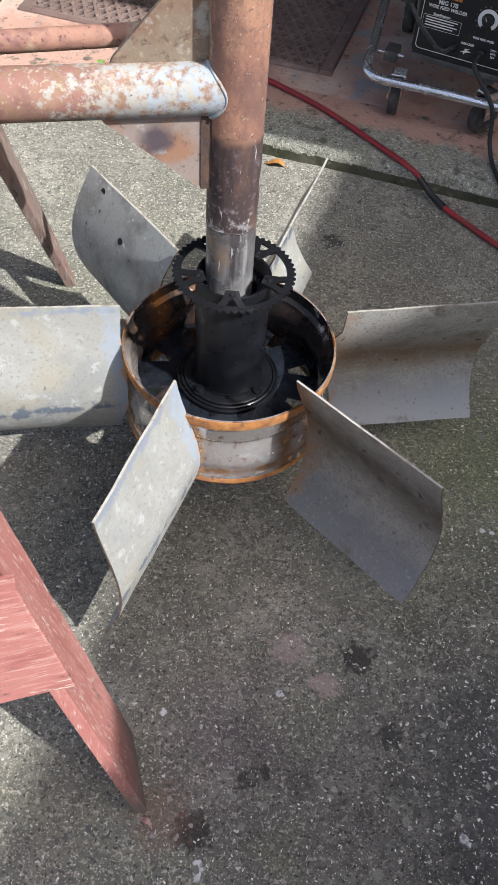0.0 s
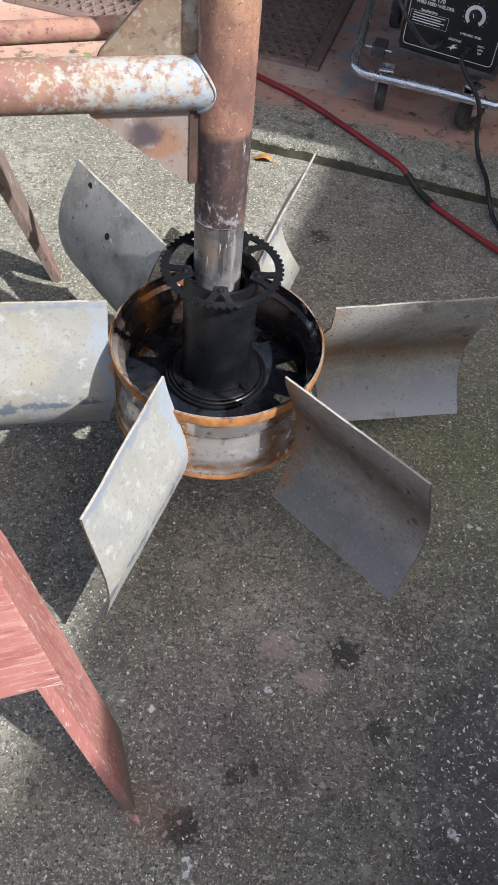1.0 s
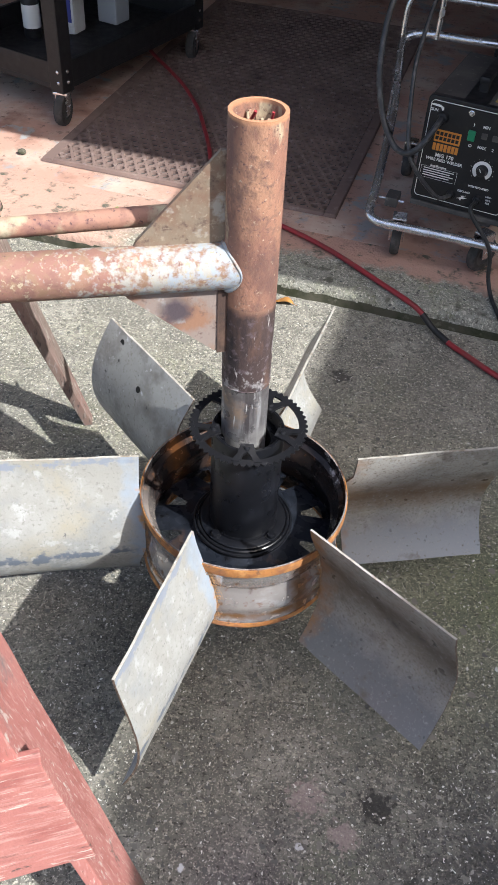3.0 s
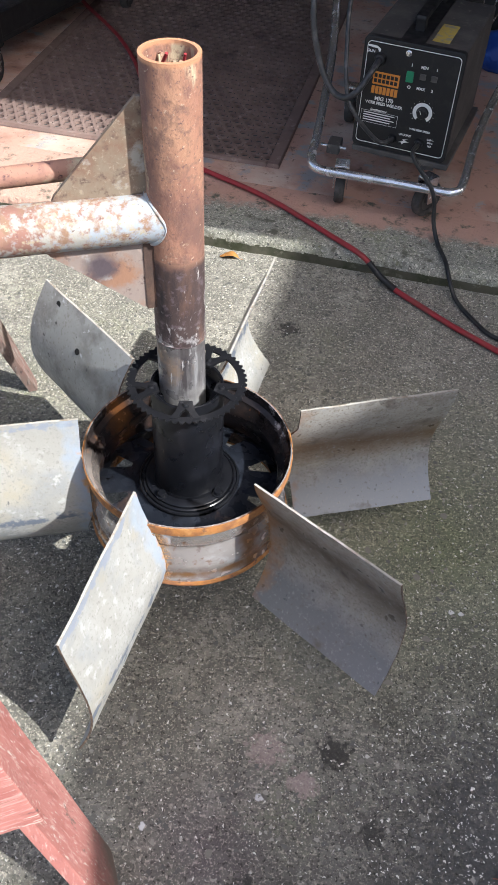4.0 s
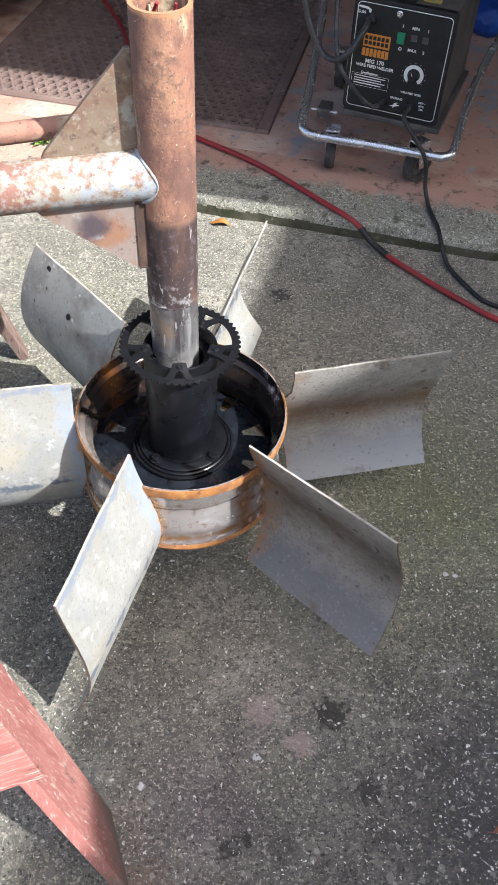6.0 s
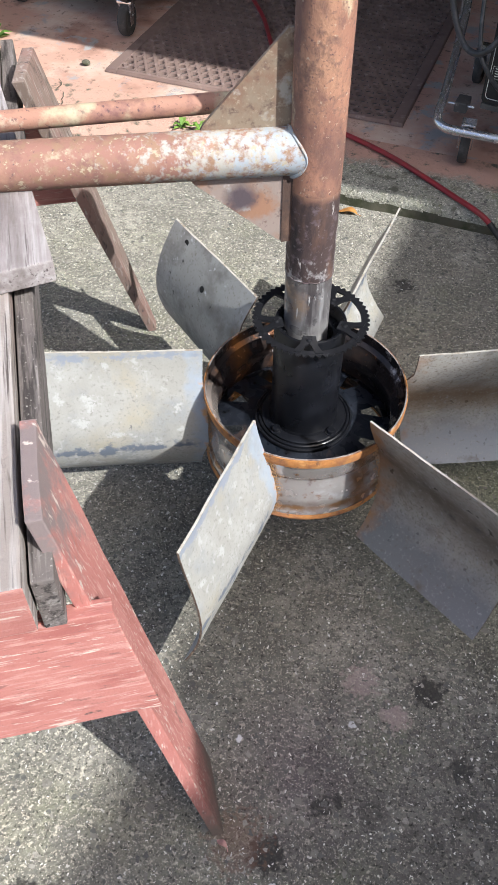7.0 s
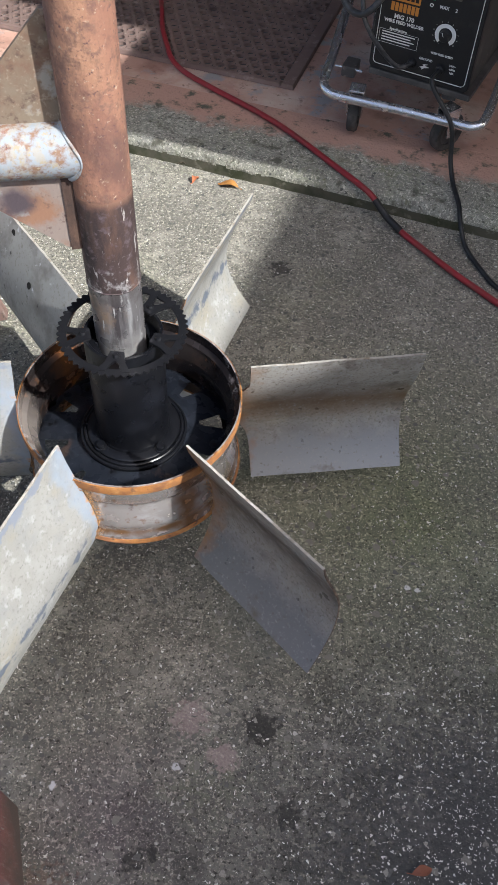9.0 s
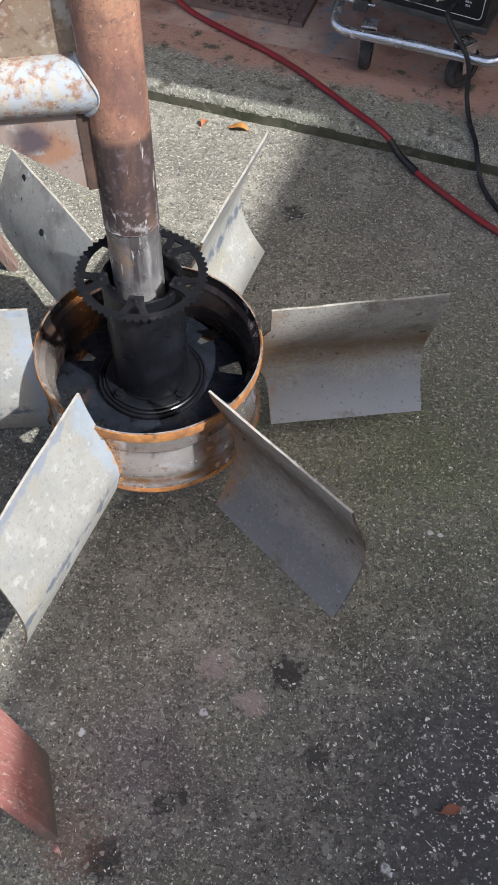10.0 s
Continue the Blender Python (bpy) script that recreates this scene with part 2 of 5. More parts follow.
def ragged(m, axis, start, end, amount, scale, colour, detail=7):
    """Mixes a colour in along one axis, from none at start to all at end, with an edge broken up by noise."""
    n, l = m.node_tree.nodes, m.node_tree.links
    b = n["Principled BSDF"]
    tc = n.new("ShaderNodeTexCoord")
    sep = n.new("ShaderNodeSeparateXYZ")
    l.new(tc.outputs["Object"], sep.inputs[0])
    no = n.new("ShaderNodeTexNoise")
    no.inputs["Scale"].default_value, no.inputs["Detail"].default_value, no.inputs["Roughness"].default_value = scale, detail, 0.65
    l.new(tc.outputs["Object"], no.inputs["Vector"])
    ad = n.new("ShaderNodeMath")
    ad.operation = "MULTIPLY_ADD"
    ad.inputs[1].default_value = amount
    l.new(no.outputs[0], ad.inputs[0])
    l.new(sep.outputs[axis], ad.inputs[2])
    mr = n.new("ShaderNodeMapRange")
    mr.inputs["From Min"].default_value, mr.inputs["From Max"].default_value = start + amount / 2, end + amount / 2
    l.new(ad.outputs[0], mr.inputs["Value"])
    mx = n.new("ShaderNodeMix")
    mx.data_type = "RGBA"
    l.new(mr.outputs[0], mx.inputs["Factor"])
    l.new(b.inputs["Base Color"].links[0].from_socket, mx.inputs["A"])
    mx.inputs["B"].default_value = (*colour, 1)
    l.new(mx.outputs["Result"], b.inputs["Base Color"])
    return m


def overlay(m, colour, scale, low, high, detail=8, stretch=(1, 1, 1)):
    """Mixes in blotches of a colour."""
    n, l = m.node_tree.nodes, m.node_tree.links
    b = n["Principled BSDF"]
    tc = n.new("ShaderNodeTexCoord")
    mp = n.new("ShaderNodeMapping")
    mp.inputs["Scale"].default_value, mp.inputs["Location"].default_value = stretch, (7.7, scale * 0.1, 4.2)
    l.new(tc.outputs["Object"], mp.inputs[0])
    no = n.new("ShaderNodeTexNoise")
    no.inputs["Scale"].default_value, no.inputs["Detail"].default_value, no.inputs["Roughness"].default_value = scale, detail, 0.65
    l.new(mp.outputs[0], no.inputs["Vector"])
    mr = n.new("ShaderNodeMapRange")
    mr.inputs["From Min"].default_value, mr.inputs["From Max"].default_value = low, high
    l.new(no.outputs[0], mr.inputs["Value"])
    mx = n.new("ShaderNodeMix")
    mx.data_type = "RGBA"
    l.new(mr.outputs[0], mx.inputs["Factor"])
    l.new(b.inputs["Base Color"].links[0].from_socket, mx.inputs["A"])
    mx.inputs["B"].default_value = (*colour, 1)
    l.new(mx.outputs["Result"], b.inputs["Base Color"])
    return m


def banded(m, axis, centre, width, amount, scale, colour):
    """A broken streak of colour along a level line."""
    n, l = m.node_tree.nodes, m.node_tree.links
    b = n["Principled BSDF"]
    tc = n.new("ShaderNodeTexCoord")
    sep = n.new("ShaderNodeSeparateXYZ")
    l.new(tc.outputs["Object"], sep.inputs[0])
    no = n.new("ShaderNodeTexNoise")
    no.inputs["Scale"].default_value, no.inputs["Detail"].default_value, no.inputs["Roughness"].default_value = scale, 8, 0.65
    l.new(tc.outputs["Object"], no.inputs["Vector"])
    off = n.new("ShaderNodeMath")
    off.operation = "SUBTRACT"
    off.inputs[1].default_value = centre
    l.new(sep.outputs[axis], off.inputs[0])
    ab = n.new("ShaderNodeMath")
    ab.operation = "ABSOLUTE"
    l.new(off.outputs[0], ab.inputs[0])
    ad = n.new("ShaderNodeMath")
    ad.operation = "MULTIPLY_ADD"
    ad.inputs[1].default_value = amount
    l.new(no.outputs[0], ad.inputs[0])
    l.new(ab.outputs[0], ad.inputs[2])
    mr = n.new("ShaderNodeMapRange")
    mr.inputs["From Min"].default_value, mr.inputs["From Max"].default_value = amount / 2 + width, amount / 2
    l.new(ad.outputs[0], mr.inputs["Value"])
    mx = n.new("ShaderNodeMix")
    mx.data_type = "RGBA"
    l.new(mr.outputs[0], mx.inputs["Factor"])
    l.new(b.inputs["Base Color"].links[0].from_socket, mx.inputs["A"])
    mx.inputs["B"].default_value = (*colour, 1)
    l.new(mx.outputs["Result"], b.inputs["Base Color"])
    return m


def stained_at(m, points, r0, r1, colour, scale=40, rough=0.05):
    """Stains round upright lines at the given places, or round points where a height is given."""
    n, l = m.node_tree.nodes, m.node_tree.links
    b = n["Principled BSDF"]
    tc = n.new("ShaderNodeTexCoord")
    flat = n.new("ShaderNodeVectorMath")
    flat.operation = "MULTIPLY"
    flat.inputs[1].default_value = (1, 1, len(points[0]) - 2)
    l.new(tc.outputs["Object"], flat.inputs[0])
    no = n.new("ShaderNodeTexNoise")
    no.inputs["Scale"].default_value, no.inputs["Detail"].default_value = scale, 7
    l.new(tc.outputs["Object"], no.inputs["Vector"])
    least = None
    for place in points:
        d = n.new("ShaderNodeVectorMath")
        d.operation = "DISTANCE"
        d.inputs[1].default_value = (*place, 0)[:3]
        l.new(flat.outputs[0], d.inputs[0])
        if least is None:
            least = d.outputs["Value"]
        else:
            q = n.new("ShaderNodeMath")
            q.operation = "MINIMUM"
            l.new(least, q.inputs[0])
            l.new(d.outputs["Value"], q.inputs[1])
            least = q.outputs[0]
    ad = n.new("ShaderNodeMath")
    ad.operation = "MULTIPLY_ADD"
    ad.inputs[1].default_value = rough
    l.new(no.outputs[0], ad.inputs[0])
    l.new(least, ad.inputs[2])
    mr = n.new("ShaderNodeMapRange")
    mr.inputs["From Min"].default_value, mr.inputs["From Max"].default_value = r1 + rough / 2, r0 + rough / 2
    l.new(ad.outputs[0], mr.inputs["Value"])
    mx = n.new("ShaderNodeMix")
    mx.data_type = "RGBA"
    l.new(mr.outputs[0], mx.inputs["Factor"])
    l.new(b.inputs["Base Color"].links[0].from_socket, mx.inputs["A"])
    mx.inputs["B"].default_value = (*colour, 1)
    l.new(mx.outputs["Result"], b.inputs["Base Color"])
    return m


BLADE_FEET = [(0.19 * math.cos(radians(a)), 0.19 * math.sin(radians(a))) for a in (246, -50, 9, 69, 126, 182.6)]
banded(RIM_OUT, 2, 0.266, 0.004, 0.012, 40, (0.16, 0.12, 0.11))
banded(RIM_OUT, 2, 0.187, 0.008, 0.03, 24, (0.36, 0.2, 0.1))
stained_at(RIM_OUT, BLADE_FEET, 0.006, 0.032, (0.3, 0.15, 0.065))
# A pale patch on the left inner face, orange rust patches farther round.
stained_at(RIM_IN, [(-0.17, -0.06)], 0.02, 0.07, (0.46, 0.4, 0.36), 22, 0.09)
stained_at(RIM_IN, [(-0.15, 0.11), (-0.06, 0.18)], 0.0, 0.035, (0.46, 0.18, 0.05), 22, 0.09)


def rim_stain(m, colour=(0.34, 0.16, 0.06), near=0.25, far=0.276):
    """Rust that has run from the rim's welds over the blade's inner edge."""
    n, l = m.node_tree.nodes, m.node_tree.links
    b = n["Principled BSDF"]
    tc = n.new("ShaderNodeTexCoord")
    flat = n.new("ShaderNodeVectorMath")
    flat.operation = "MULTIPLY"
    flat.inputs[1].default_value = (1, 1, 0)
    l.new(tc.outputs["Object"], flat.inputs[0])
    ln = n.new("ShaderNodeVectorMath")
    ln.operation = "LENGTH"
    l.new(flat.outputs[0], ln.inputs[0])
    no = n.new("ShaderNodeTexNoise")
    no.inputs["Scale"].default_value, no.inputs["Detail"].default_value = 30, 7
    l.new(tc.outputs["Object"], no.inputs["Vector"])
    ad = n.new("ShaderNodeMath")
    ad.operation = "MULTIPLY_ADD"
    ad.inputs[1].default_value = 0.11
    l.new(no.outputs[0], ad.inputs[0])
    l.new(ln.outputs["Value"], ad.inputs[2])
    mr = n.new("ShaderNodeMapRange")
    mr.inputs["From Min"].default_value, mr.inputs["From Max"].default_value = far, near
    l.new(ad.outputs[0], mr.inputs["Value"])
    out = b.inputs["Base Color"].links[0].from_socket
    mx = n.new("ShaderNodeMix")
    mx.data_type = "RGBA"
    l.new(mr.outputs[0], mx.inputs["Factor"])
    l.new(out, mx.inputs["A"])
    mx.inputs["B"].default_value = (*colour, 1)
    l.new(mx.outputs["Result"], b.inputs["Base Color"])
    return m


ragged(KERB, 1, 0.15, 0.19, 0.22, 12, (0.52, 0.32, 0.245), 10)
ragged(KERB, 0, -0.35, -0.55, 0.4, 9, (0.53, 0.335, 0.26), 10)
ragged(KERB, 1, -0.02, -0.06, 0.3, 20, (0.16, 0.165, 0.085), 10)
overlay(KERB, (0.13, 0.125, 0.095), 22, 0.55, 0.66, 10)
GALV_BLUE = material("dull_grey_galvanised_steel", (0.34, 0.34, 0.325), 0.45, 0.2, [((0.42, 0.42, 0.41), 10, 0.48, 0.66, 10), ((0.2, 0.195, 0.18), 9, 0.5, 0.64, 10), ((0.6, 0.61, 0.63), 45, 0.62, 0.67, 10), ((0.25, 0.24, 0.21), 120, 0.54, 0.68, 9), ((0.06, 0.058, 0.055), 26, 0.65, 0.69, 10)], [(70, 0.2, 0.001), (220, 0.2, 0.0006)], 0.13)
ragged(GALV_BLUE, 2, 0.2, 0.1, 0.12, 10, (0.17, 0.165, 0.14), 10)
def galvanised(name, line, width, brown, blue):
    """Bare zinc-coated sheet: brown along a level line and blue-grey below it, reflections painted in; rust at the rim.
    """
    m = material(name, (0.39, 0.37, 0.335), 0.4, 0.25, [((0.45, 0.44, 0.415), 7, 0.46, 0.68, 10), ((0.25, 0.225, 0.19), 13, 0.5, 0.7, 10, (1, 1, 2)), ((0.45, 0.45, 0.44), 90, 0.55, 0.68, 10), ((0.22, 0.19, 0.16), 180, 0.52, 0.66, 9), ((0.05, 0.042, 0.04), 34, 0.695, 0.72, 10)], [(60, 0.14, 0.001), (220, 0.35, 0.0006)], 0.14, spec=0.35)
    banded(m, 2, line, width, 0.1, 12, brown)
    # the blue-grey lower part is sky reflection put into the colour
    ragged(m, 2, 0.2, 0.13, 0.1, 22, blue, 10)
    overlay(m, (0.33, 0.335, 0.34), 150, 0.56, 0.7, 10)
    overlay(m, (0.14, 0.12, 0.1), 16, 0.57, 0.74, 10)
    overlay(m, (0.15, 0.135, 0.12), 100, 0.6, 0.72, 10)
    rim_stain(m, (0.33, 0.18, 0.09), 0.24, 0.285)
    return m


GALV = galvanised("dull_galvanised_steel", 0.25, 0.07, (0.215, 0.145, 0.09), (0.28, 0.298, 0.325))
# Darker copy for the front right blade, with its shade in the colours.
GALV_DARK = galvanised("dull_shaded_galvanised_steel", 0.3, 0.15, (0.125, 0.1, 0.076), (0.19, 0.2, 0.214))
stained_at(GALV_DARK, [(0.285, -0.228, 0.27), (0.33, -0.27, 0.3)], 0.0, 0.018, (0.06, 0.048, 0.045), 70, 0.06)
rim_stain(GALV_BLUE, (0.3, 0.18, 0.1), 0.235, 0.26)
banded(PALE, 2, 0.205, 0.012, 0.12, 30, (0.12, 0.14, 0.175))
banded(PALE, 2, 0.398, 0.006, 0.07, 34, (0.22, 0.245, 0.29))
rim_stain(PALE, (0.27, 0.32, 0.385), 0.25, 0.285)
rim_stain(PALE, (0.44, 0.24, 0.1), 0.238, 0.252)
WELD = material("rusty_weld_spatter", (0.3, 0.17, 0.08), 0.8, 0.05, [((0.43, 0.24, 0.1), 60, 0.46, 0.62, 8), ((0.14, 0.085, 0.06), 90, 0.5, 0.64, 8), ((0.42, 0.36, 0.3), 140, 0.6, 0.66, 7)], [(200, 0.6, 0.002)])
RAW_EDGE = material("dark_rusty_cut_edge", (0.12, 0.085, 0.065), 0.8, 0.1, [((0.26, 0.2, 0.15), 70, 0.5, 0.64, 7), ((0.05, 0.04, 0.035), 40, 0.5, 0.64, 7)], [(180, 0.5, 0.001)])
EDGE = material("bright_cut_edge", (0.5, 0.475, 0.42), 0.55, 0.2, [((0.3, 0.25, 0.19), 40, 0.48, 0.64, 8), ((0.6, 0.58, 0.54), 110, 0.56, 0.68, 6)], [(160, 0.4, 0.0008)])
def painted_wood(name, stretch):
    a, b = [tuple(k) for k in stretch]
    return material(name, (0.37, 0.145, 0.125), 0.78, 0, [((0.405, 0.175, 0.15), 7, 0.44, 0.64, 10, a), ((0.3, 0.105, 0.09), 16, 0.5, 0.66, 10, a), ((0.46, 0.25, 0.215), 150, 0.52, 0.64, 9, b), ((0.52, 0.42, 0.36), 190, 0.6, 0.66, 9, b), ((0.24, 0.11, 0.095), 330, 0.58, 0.68, 8, b), ((0.11, 0.07, 0.06), 20, 0.69, 0.72, 10, a)], [(50, 0.3, 0.003), (230, 0.6, 0.0015)])


RED_WOOD = painted_wood("faded_red_painted_wood", ((1.4, 1.4, 0.5), (1, 1, 0.1)))
RED_CROSS = painted_wood("faded_red_crossboard", ((0.5, 1.4, 1.4), (0.1, 1, 1)))
ragged(RED_WOOD, 2, 0.64, 0.76, 0.5, 26, (0.19, 0.15, 0.145), 10)
overlay(RED_WOOD, (0.5, 0.42, 0.37), 34, 0.61, 0.65, 10, (1, 1, 0.35))
overlay(RED_WOOD, (0.17, 0.1, 0.09), 20, 0.63, 0.68, 10, (1, 1, 0.4))
ragged(RED_WOOD, 2, 0.13, 0.02, 0.16, 20, (0.15, 0.115, 0.095), 10)
overlay(RED_CROSS, (0.48, 0.38, 0.33), 36, 0.63, 0.67, 10, (0.3, 1, 1))
BACK_WOOD = material("worn_brown_wood", (0.2, 0.15, 0.125), 0.82, 0, [((0.24, 0.14, 0.12), 7, 0.46, 0.64, 9, (1.5, 1.5, 0.3)), ((0.31, 0.265, 0.235), 60, 0.54, 0.65, 9, (2, 2, 0.08)), ((0.09, 0.068, 0.06), 50, 0.55, 0.66, 9, (2, 2, 0.07))], [(60, 0.4, 0.003), (220, 0.5, 0.001)])
DARK_RAIL = material("blackened_weathered_wood", (0.13, 0.112, 0.105), 0.88, 0, [((0.22, 0.2, 0.19), 120, 0.5, 0.64, 9, (1, 0.06, 1)), ((0.04, 0.034, 0.032), 90, 0.5, 0.62, 9, (1, 0.08, 1)), ((0.3, 0.28, 0.26), 200, 0.6, 0.68, 8)], [(120, 0.6, 0.003)])
GREY_WOOD = material("weathered_grey_wood", (0.25, 0.215, 0.195), 0.87, 0, [((0.36, 0.33, 0.31), 110, 0.46, 0.62, 9, (1, 0.035, 1)), ((0.07, 0.056, 0.05), 170, 0.55, 0.63, 9, (1, 0.025, 1)), ((0.3, 0.19, 0.165), 12, 0.54, 0.7, 9, (1, 0.2, 1)), ((0.1, 0.08, 0.072), 30, 0.63, 0.68, 10, (1, 0.1, 1))], [(120, 0.6, 0.003), (260, 0.4, 0.001)])
CHROME = material("scuffed_chromed_tube", (0.76, 0.76, 0.77), 0.24, 0.85, [((0.6, 0.58, 0.56), 12, 0.5, 0.75, 5)], [(150, 0.05, 0.001)], 0.06)
BLACK_PLASTIC = material("black_plastic", (0.013, 0.013, 0.0145), 0.5, 0, [((0.032, 0.032, 0.032), 20, 0.55, 0.78, 6)], [(150, 0.1, 0.001)], 0.1)
WHITE_PRINT = material("white_print", (0.78, 0.78, 0.76), 0.6)
GREY_TOP = material("dusty_dark_grey_sheet", (0.07, 0.066, 0.064), 0.55, 0.1, [((0.14, 0.128, 0.118), 8, 0.45, 0.7, 9), ((0.2, 0.18, 0.16), 60, 0.6, 0.7, 8)], [(150, 0.1, 0.001)])
TYRE = material("worn_rubber", (0.05, 0.048, 0.046), 0.8, 0, [((0.1, 0.09, 0.085), 30, 0.5, 0.7, 4)])
RED_CABLE = material("red_hose_rubber", (0.3, 0.028, 0.035), 0.5, 0, [((0.22, 0.05, 0.045), 20, 0.5, 0.7, 4)])
WALL = material("dull_plaster", (0.55, 0.52, 0.47), 0.9, 0, [((0.45, 0.42, 0.38), 1.5, 0.45, 0.65, 5)], [(40, 0.2, 0.004)])
DARK_WALL = material("dull_brown_boards", (0.15, 0.13, 0.11), 0.9, 0, [((0.09, 0.078, 0.066), 3, 0.45, 0.65, 5)], [(40, 0.2, 0.004)])


overlay(RUST_PIPE, (0.42, 0.36, 0.24), 16, 0.5, 0.64, 10)
ragged(SCORCH_END, 2, 0.605, 0.56, 0.4, 80, (0.32, 0.305, 0.305), 10)
ragged(SCORCH_END, 2, 0.742, 0.757, 0.03, 30, (0.28, 0.155, 0.11), 9)
UPRIGHT = material("rusty_upright_steel", (0.3, 0.15, 0.105), 0.75, 0.0, [((0.4, 0.22, 0.14), 10, 0.46, 0.62, 10, (1, 1, 0.5)), ((0.17, 0.09, 0.072), 16, 0.5, 0.64, 10, (1, 1, 0.5)), ((0.46, 0.37, 0.25), 15, 0.6, 0.66, 10, (1, 1, 0.4)), ((0.14, 0.08, 0.075), 170, 0.56, 0.68, 9), ((0.48, 0.37, 0.27), 140, 0.62, 0.7, 9)], [(60, 0.55, 0.003), (250, 0.8, 0.0012)])
overlay(UPRIGHT, (0.21, 0.12, 0.09), 60, 0.53, 0.66, 10)
overlay(UPRIGHT, (0.14, 0.085, 0.072), 20, 0.55, 0.68, 10, (1, 1, 0.6))
overlay(RED_FLOOR, (0.34, 0.335, 0.34), 5.5, 0.57, 0.64, 10)
overlay(RED_FLOOR, (0.2, 0.14, 0.115), 26, 0.6, 0.7, 10)
ragged(UPRIGHT, 2, 1.046, 1.050, 0.006, 60, (0.47, 0.235, 0.13))
SHAFT = material("scraped_bare_steel", (0.23, 0.22, 0.225), 0.34, 0.5, [((0.46, 0.46, 0.47), 40, 0.5, 0.62, 10, (1, 1, 0.1)), ((0.1, 0.09, 0.095), 44, 0.52, 0.62, 10, (1, 1, 0.1)), ((0.36, 0.26, 0.19), 12, 0.55, 0.68, 9), ((0.7, 0.7, 0.7), 120, 0.62, 0.67, 10, (1, 1, 0.15))], [(120, 0.4, 0.001), (260, 0.3, 0.0005)], 0.15)
ragged(SHAFT, 2, 0.51, 0.44, 0.12, 40, (0.5, 0.49, 0.48), 10)
ragged(SHAFT, 2, 0.56, 0.6, 0.16, 50, (0.14, 0.125, 0.125), 10)
BRANCH = material("flaking_paint_on_pipe", (0.265, 0.135, 0.105), 0.75, 0, [((0.33, 0.2, 0.135), 11, 0.47, 0.64, 10), ((0.185, 0.098, 0.08), 24, 0.5, 0.66, 10), ((0.37, 0.3, 0.21), 17, 0.6, 0.68, 10)], [(50, 0.45, 0.003), (220, 0.5, 0.001)])
ragged(BRANCH, 0, -0.24, -0.13, 1.0, 60, (0.36, 0.345, 0.31), 10)
ragged(BRANCH, 0, -0.12, -0.05, 0.8, 75, (0.32, 0.355, 0.39), 10)
overlay(BRANCH, (0.25, 0.15, 0.098), 44, 0.5, 0.62, 10)
overlay(BRANCH, (0.38, 0.32, 0.22), 95, 0.57, 0.64, 10)
overlay(BRANCH, (0.15, 0.09, 0.08), 120, 0.63, 0.68)


# ---- mesh helpers ----
def finish(name, bm, mat, parent=None, label="", smooth=None, loc=None):
    me = bpy.data.meshes.new(name)
    bmesh.ops.recalc_face_normals(bm, faces=bm.faces[:])
    if smooth is not None:
        for e in bm.edges:
            e.smooth = len(e.link_faces) == 2 and e.calc_face_angle(3.2) < radians(smooth)
        for f in bm.faces:
            f.smooth = True
    bm.to_mesh(me)
    bm.free()
    for m in (mat if isinstance(mat, (list, tuple)) else [mat]):
        me.materials.append(m)
    ob = new(name, me)
    if parent is not None:
        ob.parent = parent
    if loc is not None:
        ob.matrix_basis = loc
    if label:
        ob["label"] = label
    return ob


def part(name, bm, mat, parent, label="", smooth=None, loc=None):
    return finish(name, bm, mat, parent, label, smooth, loc)


def thing(name, m, label, category, group=""):
    ob = new(name)
    ob.empty_display_size = 0.05
    ob.matrix_basis = m
    return tagged(ob, label, category, group)


def add_box(bm, x0, x1, y0, y1, z0, z1, bev=0.0, m=None):
    made = bmesh.ops.create_cube(bm, size=1)["verts"]
    for v in made:
        v.co = Vector((x0 + (v.co.x + 0.5) * (x1 - x0), y0 + (v.co.y + 0.5) * (y1 - y0), z0 + (v.co.z + 0.5) * (z1 - z0)))
    if bev:
        es = {e for v in made for e in v.link_edges}
        r = bmesh.ops.bevel(bm, geom=list(es), offset=bev, segments=2, affect="EDGES", profile=0.6)
        made = list({v for f in r["faces"] for v in f.verts} | {v for v in made if v.is_valid})
    if m is not None:
        for v in made:
            v.co = m @ v.co
    return bm


def box(x0, x1, y0, y1, z0, z1, bev=0.0, m=None):
    return add_box(bmesh.new(), x0, x1, y0, y1, z0, z1, bev, m)


def revolve(profile, n=64, closed=True, m=None, bm=None, arc=None):
    """Turns (radius, height) points round the z axis."""
    bm = bm or bmesh.new()
    rings = []
    for k in range(n):
        a = 2 * math.pi * k / n
        rings.append([bm.verts.new((r * math.cos(a), r * math.sin(a), z)) for r, z in profile])
    p = len(profile)
    for k in range(n):
        a, b = rings[k], rings[(k + 1) % n]
        for j in range(p if closed else p - 1):
            bm.faces.new((a[j], b[j], b[(j + 1) % p], a[(j + 1) % p]))
    if m is not None:
        for ring in rings:
            for v in ring:
                v.co = m @ v.co
    return bm


def smooth_line(points, per=8):
    """A Catmull-Rom line through the points."""
    ps = [Vector(p) for p in points]
    ps = [2 * ps[0] - ps[1]] + ps + [2 * ps[-1] - ps[-2]]
    out = []
    for i in range(1, len(ps) - 2):
        p0, p1, p2, p3 = ps[i - 1:i + 3]
        for k in range(per):
            t = k / per
            out.append(0.5 * (2 * p1 + (p2 - p0) * t + (2 * p0 - 5 * p1 + 4 * p2 - p3) * t * t + (3 * p1 - p0 - 3 * p2 + p3) * t ** 3))
    out.append(ps[-2])
    return out


